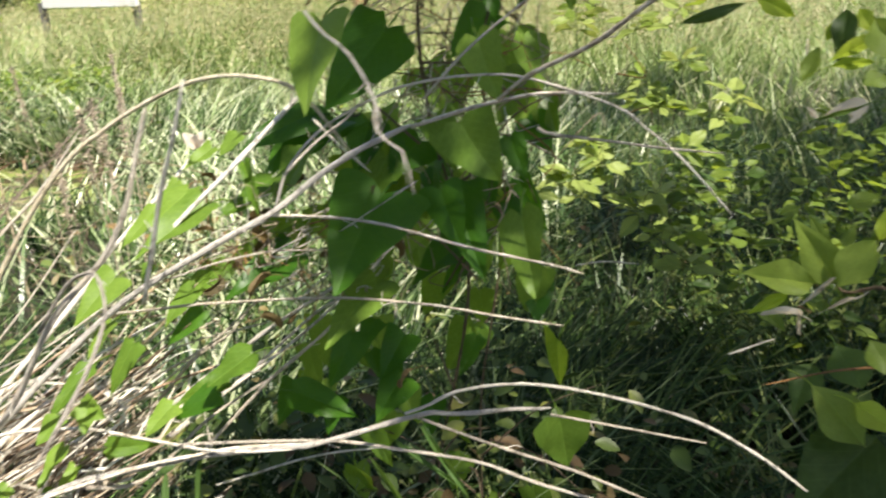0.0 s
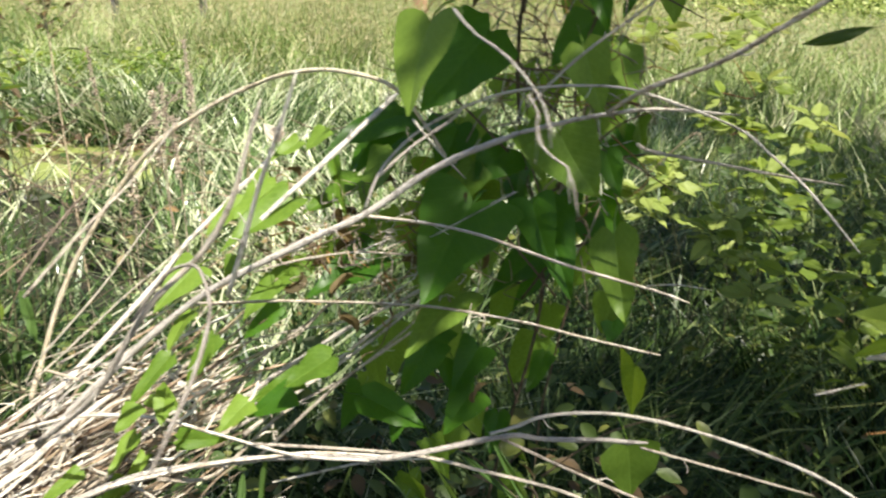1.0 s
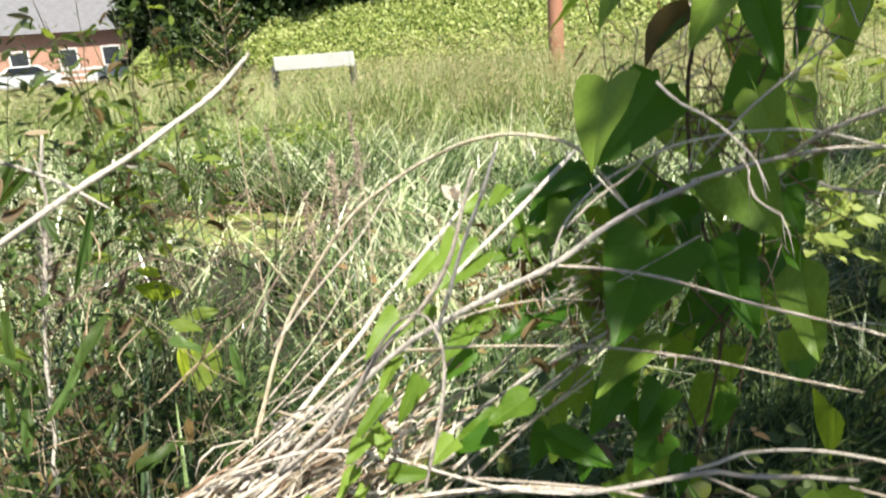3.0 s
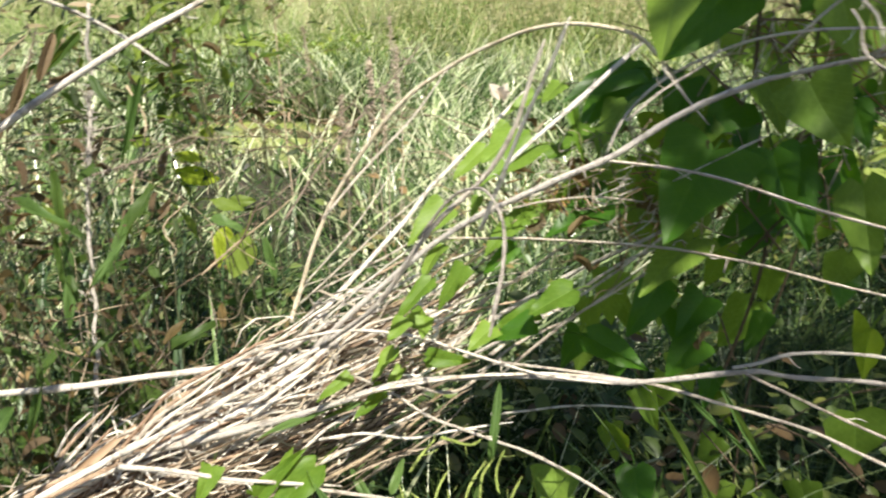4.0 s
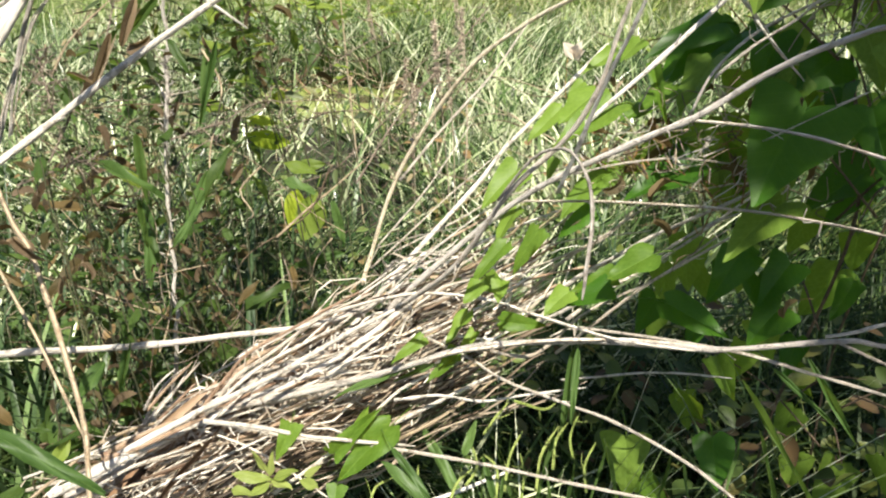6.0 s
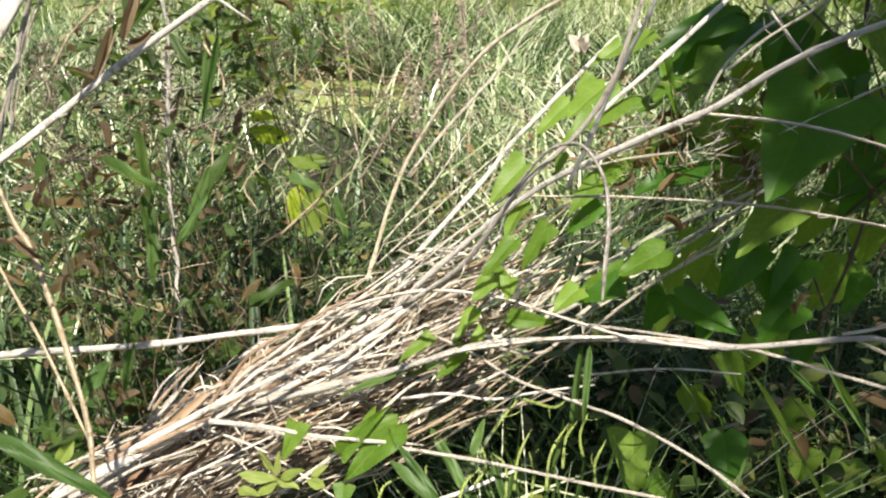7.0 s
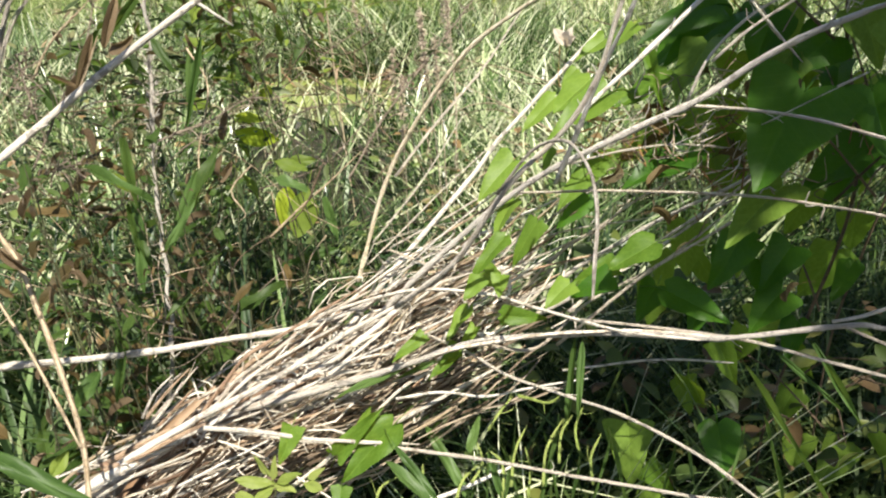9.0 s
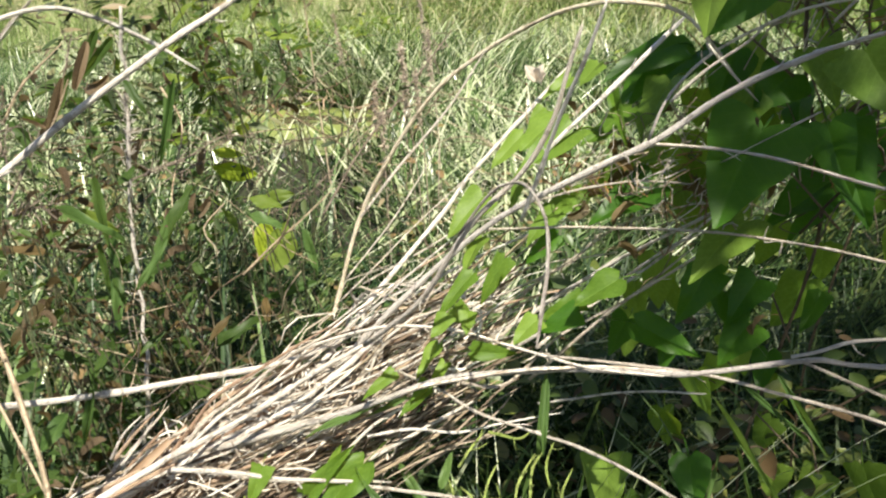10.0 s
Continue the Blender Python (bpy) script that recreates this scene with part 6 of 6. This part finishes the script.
def seed_spike(top):
    ob = thing("seed_spike", "pale tan dry dock spike standing among the sedge", "seed spike", "dock spikes")
    top = Vector(top)
    base = Vector((top.x + SPK.normal(0, 0.05), top.y + SPK.normal(0, 0.05), 0))
    base.z = ground_z(base.x, base.y) - 0.01
    mid = base.lerp(top, 0.6) + Vector((SPK.normal(0, 0.015), SPK.normal(0, 0.015), 0))
    part("stem", cane_mesh("stem", [tuple(base), tuple(mid), tuple(top)], 2.2, 1.2, False, 6, 0.8), M_DOCK, ob)
    vs, fs, uvs, k = [], [], [], 0
    for i in range(150):
        c = np.array(base.lerp(top, 1 - 0.2 * SPK.random() ** 1.3))
        d = SPK.normal(0, 1, 3)
        d *= SPK.uniform(0.006, 0.018) / np.linalg.norm(d)
        v, f, u = tube_arrays(np.array([c, c + d * 0.6, c + d]), [0.0008, 0.002, 0.0005], 4)
        vs.append(v), uvs.append(u), fs.extend(tuple(q + k for q in face) for face in f)
        k += len(v)
    part("seed_head", mesh_from("seed_head", np.vstack(vs), fs, np.vstack(uvs)), M_DOCK, ob)


SPK = np.random.default_rng(77)
for p in ((-1.249, 2.212, 1.003), (-1.035, 1.743, .842), (-1.016, 1.505, .779), (-1.251, 2.054, .875), (-1.223, 1.811, .796), (-1.712, 2.352, .947), (-.974, 1.563, .937), (-1.095, 1.960, .926)):
    seed_spike(p)

# bare branched seed stalk in front of the hedge
seedy = thing("panicle_weed", "bare tan seed panicle standing above the grass", "weed")
part("stem", cane_mesh("stem", [(-1.62, 2.05, 0), (-1.63, 2.06, 0.7), (-1.62, 2.06, 1.5)], 4, 1.5, False, 6), M_TAN, seedy)
for k in range(46):
    z = 1.0 + 0.5 * (k % 34) / 34
    a = k * 2.4
    ln = 0.13 * (1.1 - 0.8 * k / 34)
    p = Vector((-1.625, 2.06, z))
    e = p + Vector((math.cos(a) * ln, math.sin(a) * ln, ln * 0.8))
    part("branch", cane_mesh("branch", [tuple(p), tuple(p.lerp(e, 0.5) - Vector((0, 0, 0.008))), tuple(e)], 1.8, 1.4, False, 5, 0.8), M_TAN, seedy)
    for j in range(3):
        scatter_leaf("oval", (M_HERB, M_DRY, M_OVAL)[j], seedy, tuple(p.lerp(e, 0.4 + 0.2 * j)), LR.uniform(0.015, 0.04), 0.45, 0.4, LR)

# ---- shrubs on the shady side ----
def sprig(pts, n, size, width, mats, parent, rnd, shape="oval", low=0.15):
    part("branch", cane_mesh("branch", pts, 1.1, 0.6, False, 6, 1.5), M_STEM, parent)
    line = spline(pts, 30)
    for k in range(n):
        p = Vector(line[min(29, int(30 * (low + (1 - low) * k / n)))])
        a = rnd.uniform(0, 6.28)
        d = Vector((math.cos(a), math.sin(a) * 0.7, rnd.uniform(-0.5, 0.5)))
        s = size * rnd.uniform(0.6, 1.2)
        lay_leaf(shape, rnd.choice(mats), parent, p + d * 0.012, p + d.normalized() * s, (rnd.gauss(0, 0.5), rnd.gauss(-0.3, 0.4), 0.9), width, "leaf", rnd)


young = thing("young_shrub", "young shrub with small lime green leaves", "shrub")
SR = random.Random(12)
for end in ((.206, 1.754, 1.101), (.320, 1.718, 1.082), (.433, 1.696, .988), (.362, 1.756, .955), (.399, 1.786, 1.127), (.496, 1.872, 1.108), (.408, 1.696, .889), (.541, 1.726, .927), (.270, 1.830, .760), (.214, 1.838, .689), (.360, 1.787, .624), (.477, 1.864, .521), (.240, 1.872, 1.134), (.324, 1.900, 1.185), (.136, 1.635, .714), (.222, 1.763, .796), (.258, 1.704, .770), (.318, 1.820, .774), (.212, 1.640, .758), (.341, 1.437, .752), (.317, 1.426, .731), (.406, 1.463, .661), (.454, 1.629, .796), (.507, 1.718, .871), (.415, 1.768, .890), (.402, 1.833, .921), (.245, 1.679, .712), (.431, 1.454, .631)):
    foot_p = (0.40 + SR.gauss(0, 0.14), 1.85 + SR.gauss(0, 0.1), 0.0)
    mid = tuple(Vector(foot_p) * 0.3 + Vector(end) * 0.7 + Vector((0.02, 0.06, -0.06)))
    tip = (end[0] + SR.gauss(0, 0.03), end[1] - 0.03, end[2] + SR.gauss(0, 0.02))
    sprig([foot_p, mid, end, tip], 10, 0.066, 0.5, [M_YOUNG, M_YOUNG, M_YOUNG, M_OVAL], young, SR, "oval", 0.82)
dusk = thing("shade_shrub", "spreading shrub with mid-green leaves in dappled shade", "shrub")
for k in range(64):
    e = (SR.uniform(0.45, 1.5), SR.uniform(1.3, 2.4), SR.uniform(0.45, 0.9))
    b = (e[0] + SR.gauss(0.1, 0.1), e[1] + 0.15, 0.0)
    sprig([b, (b[0] * 0.5 + e[0] * 0.5, e[1] + 0.1, e[2] * 0.7), e], 16, 0.07, 0.55, [M_OVAL, M_OVAL, M_HERB], dusk, SR)
part("stem", cane_mesh("stem", [(.601, .759, -.020), (.481, .659, .819), (.410, .682, .900)], 3.5, 1.6, False, 7), M_BARK, shrub)
part("stem", cane_mesh("stem", [(.481, .659, .819), (.405, .639, .823), (.329, .618, .816)], 1.8, 0.8, False, 7), M_RUST, shrub, "thin reddish shoot")
part("stem", cane_mesh("stem", [(.601, .759, -.020), (.479, .694, 1.021), (.385, .710, 1.173)], 3.0, 1.4, False, 7), M_BARK, shrub)

# ---- flower ----
flower = thing("faded_flower", "small faded cream flower on a grass-green stalk", "flower")
for k in range(6):
    a = k * 1.047
    c = Vector((-0.380, 0.923, 0.990))
    lay_leaf("oval", M_PALE, flower, c, c + Vector((math.cos(a) * 0.015, math.sin(a) * 0.008 - 0.006, 0.012 + 0.01 * (k % 2))), (0, -0.8, 0.6), 0.75, "petal", SR)
part("stalk", cane_mesh("stalk", [(-0.36, 0.95, 0.0), (-0.37, 0.94, 0.5), (-0.38, 0.923, 0.985)], 2, 1.3, False, 6), M_HERB, flower)

# ---- pond ----
def water_material():
    m, n, l, b, out = material("pond_water")
    tc = n.new("ShaderNodeTexCoord")
    a = noise_tex(n, l, tc.outputs["Object"], 1.1, 5, 0.6, (1, 2.6, 1))
    mask = ramp(n, l, a, ((0.44, (0, 0, 0)), (0.52, (1, 1, 1))))
    fine = noise_tex(n, l, tc.outputs["Object"], 70, 3)
    weed = mixc(n, l, fine, (0.14, 0.18, 0.04), (0.27, 0.30, 0.085))
    l.new(mixc(n, l, mask, (0.085, 0.07, 0.04), weed), b.inputs["Base Color"])
    l.new(maths(n, l, "ADD", maths(n, l, "MULTIPLY", mask, 0.5), 0.06), b.inputs["Roughness"])
    bump(n, l, b, maths(n, l, "MULTIPLY", fine, mask), 0.3, 0.004)
    return m


bm = bmesh.new()
ring = []
for k in range(48):
    a = k / 48 * 2 * math.pi
    rr = 1.12 + 0.1 * math.sin(3 * a + 1) + 0.05 * math.sin(7 * a)
    ring.append(bm.verts.new((POND[0] + 1.0 * rr * math.cos(a), POND[1] + 0.62 * rr * math.sin(a), -0.012)))
bm.faces.new(ring)
tagged(part("pond", bm, water_material()), "small pond half covered with green algae", "pond", kind="structure")
debris = []
for k in range(90):
    a = HR.uniform(0.3, 2.9)
    c = np.array((POND[0] + 0.9 * math.cos(a) + HR.normal(0, 0.1), POND[1] + 0.62 * math.sin(a) + HR.normal(0, 0.07), HR.uniform(0.0, 0.08)))
    d = np.array((HR.normal(0, 1), HR.normal(0, 0.4), HR.normal(0, 0.25)))
    d *= HR.uniform(0.06, 0.22) / np.linalg.norm(d)
    debris.append([c - d, c - d * 0.3 + HR.normal(0, 0.012, 3), c + d * 0.4 + HR.normal(0, 0.012, 3), c + d])
ribbons("pond_debris", "brown and bleached twigs lying on the bank of the pond", debris, HR.uniform(0.006, 0.016, 90), M_REDSTRAW, "twigs")


# ---- trees ----
M_TREE = blade_material("tree_foliage", ((0.0, (0.025, 0.05, 0.012)), (0.5, (0.05, 0.09, 0.02)), (1.0, (0.10, 0.15, 0.035))), 0.25, 0.45)
M_TRUNK = rough_material("tree_bark", ((0.3, (0.05, 0.04, 0.03)), (0.7, (0.14, 0.11, 0.08))), 4, 30, 0.9, 0.02, 0.8)


def tree(base, height, trunk_r, clumps, leaves, leaf_size, label, seed):
    """A tapered trunk with limbs out to each clump, and a ragged crown of single leaves."""
    r = np.random.default_rng(seed)
    ob = thing("tree", label, "tree", "trees")
    b = np.array(base, float)
    fork = b + (0, 0, height * 0.45)
    top = np.mean([c[:3] for c in clumps], axis=0)
    part("trunk", cane_mesh("trunk", [tuple(b - (0, 0, 0.1)), tuple((b + fork) / 2 + r.normal(0, 0.05, 3)), tuple(fork), tuple(top)], trunk_r * 1000, trunk_r * 350, False, 12, 0.05), M_TRUNK, ob)
    v, f = [], []
    for x, y, z, rad in clumps:
        c = np.array((x, y, z))
        m = (fork + c) / 2 + (0, 0, 0.2)
        part("limb", cane_mesh("limb", [tuple(fork), tuple(m), tuple(c)], trunk_r * (110 if rad > 0.06 else 25), trunk_r * (40 if rad > 0.06 else 10), False, 6, 0.1), M_TRUNK, ob)
        n = max(8, int(leaves * rad**2 * (1.5 if rad < 0.17 else 1)))
        p = r.normal(0, 1, (n, 3))
        p *= (rad * r.uniform(0.35, 1.05, n) / np.linalg.norm(p, axis=1))[:, None]
        p = c + p * (1, 1, 0.75)
        d = r.normal(0, 1, (n, 3))
        d /= np.linalg.norm(d, axis=1)[:, None]
        s = np.cross(d, r.normal(0, 1, (n, 3)) + (0, 0, 1.2))
        s /= np.linalg.norm(s, axis=1)[:, None]
        L = r.uniform(0.6, 1.2, n)[:, None] * leaf_size * (0.42 if rad < 0.06 else 0.62 if rad < 0.17 else 1)
        q = np.stack([p, p + d * L * 0.5 + s * L * 0.4, p + d * L, p + d * L * 0.5 - s * L * 0.4], 1).reshape(-1, 3)
        k = sum(len(a) for a in v)
        v.append(q)
        f += [(k + 4 * i, k + 4 * i + 1, k + 4 * i + 2, k + 4 * i + 3) for i in range(n)]
    part("crown", mesh_from("crown", np.vstack(v), f, None, False), M_TREE, ob)
    return ob


TR = random.Random(5)
# unseen tree added beside the path to shade the vine and grass beyond
def lets_sun_in(x, y, rad):
    """Keeps the beams to the young shrub and to the leafy shoots beside the path open."""
    bx, by = x + 0.34, y - 0.28
    young_lit = math.hypot(max(0.19 - bx, 0, bx - 0.62), max(1.48 - by, 0, by - 1.86)) > rad * 0.9 + 0.03
    return young_lit and math.hypot(max(0.31 - bx, 0, bx - 0.46), max(0.6 - by, 0, by - 0.73)) > rad * 0.9 + 0.02


SLOPE = (SUN_TO.x / SUN_TO.z, SUN_TO.y / SUN_TO.z)


def above(x, y, z, h):
    """The place at height h on the sunbeam through a point."""
    return x + SLOPE[0] * (h - z), y + SLOPE[1] * (h - z)


shade = []
# one spray added on the sunbeam of each stretch of the column to shade
done = []
for p in SHADED:
    if all((p - q).length > 0.045 for q in done):
        done.append(p)
        h = 3.2 + TR.uniform(-0.2, 0.2)
        shade.append((*above(p.x, p.y + (0.05 if p.z > 0.88 else 0.01), p.z, h), h, 0.032))
for x, y, z, rad in ((0.34, 0.47, 0.82, 0.07), (0.34, 0.49, 0.86, 0.06), (0.40, 0.67, 0.81, 0.07), (0.36, 0.46, 0.84, 0.07)):
    shade.append((*above(x, y, z, 3.4), 3.4, rad))
sprays = len(shade)
while len(shade) < sprays + 36:
    x, y, h, rad = TR.uniform(-0.15, 0.6), TR.uniform(0.9, 1.75), 5.4 + TR.uniform(-0.3, 0.3), TR.uniform(0.1, 0.16)
    if lets_sun_in(x, y, rad):
        shade.append((*above(x, y, 0.3, h), h, rad))
while len(shade) < sprays + 78:
    x, y, h, rad = TR.uniform(0.25, 2.4), TR.uniform(0.95, 3.4), 6.0 + TR.uniform(-0.4, 0.6), TR.uniform(0.18, 0.28)
    if lets_sun_in(x, y, rad) and math.hypot(x + 0.04, y - 1.56) > rad + 0.26 and not (x > 0.45 and y > 1.35 and TR.random() < 0.5):
        shade.append((*above(x, y, 0.2, h), h, rad))
while len(shade) < sprays + 144:
    x, y, h, rad = TR.uniform(0.15, 5.6), TR.uniform(0.5, 7.2), 6.2 + TR.uniform(-0.5, 1.0), TR.uniform(0.35, 0.65)
    if lets_sun_in(x, y, rad) and math.hypot(x + 0.04, y - 1.56) > rad + 0.3 and x > rad + 0.05 and not (0.4 < x < 1.7 and 1.2 < y < 2.9 and TR.random() < 0.4):
        shade.append((*above(x, y, 0.2, h), h, rad))
tree((5.2, -1.5, 0), 6.5, 0.2, shade, 1000, 0.14, "unseen leafy tree added to shade the vine", 41)
for k, (x, y, h) in enumerate(((-20.5, 27.5, 7), (-17.0, 29.5, 8), (-13.5, 32.0, 8), (-24.5, 30.0, 9), (-29.0, 32.0, 9), (5.0, 36.0, 9), (11.0, 34.0, 9))):
    cl = [(x + TR.gauss(0, 1.3), y + TR.gauss(0, 1.0), TR.uniform(1.6, h * 0.95), TR.uniform(0.8, 1.5)) for _ in range(30)]
    tree((x, y, 0), h * 0.6, 0.22, cl, 260, 0.3, "dark leafy tree at the edge of the meadow", 50 + k)
# added bush that stands in for the dark shade on the ivy
cl = [(-18.7 + TR.gauss(0, 0.6), 24.2 + TR.gauss(0, 0.3), TR.uniform(0.4, 2.4), TR.uniform(0.35, 0.6)) for _ in range(26)]
tree((-18.7, 24.3, 0), 1.6, 0.06, cl, 420, 0.16, "bush added for the dark shade at the end of the ivy bank", 71)
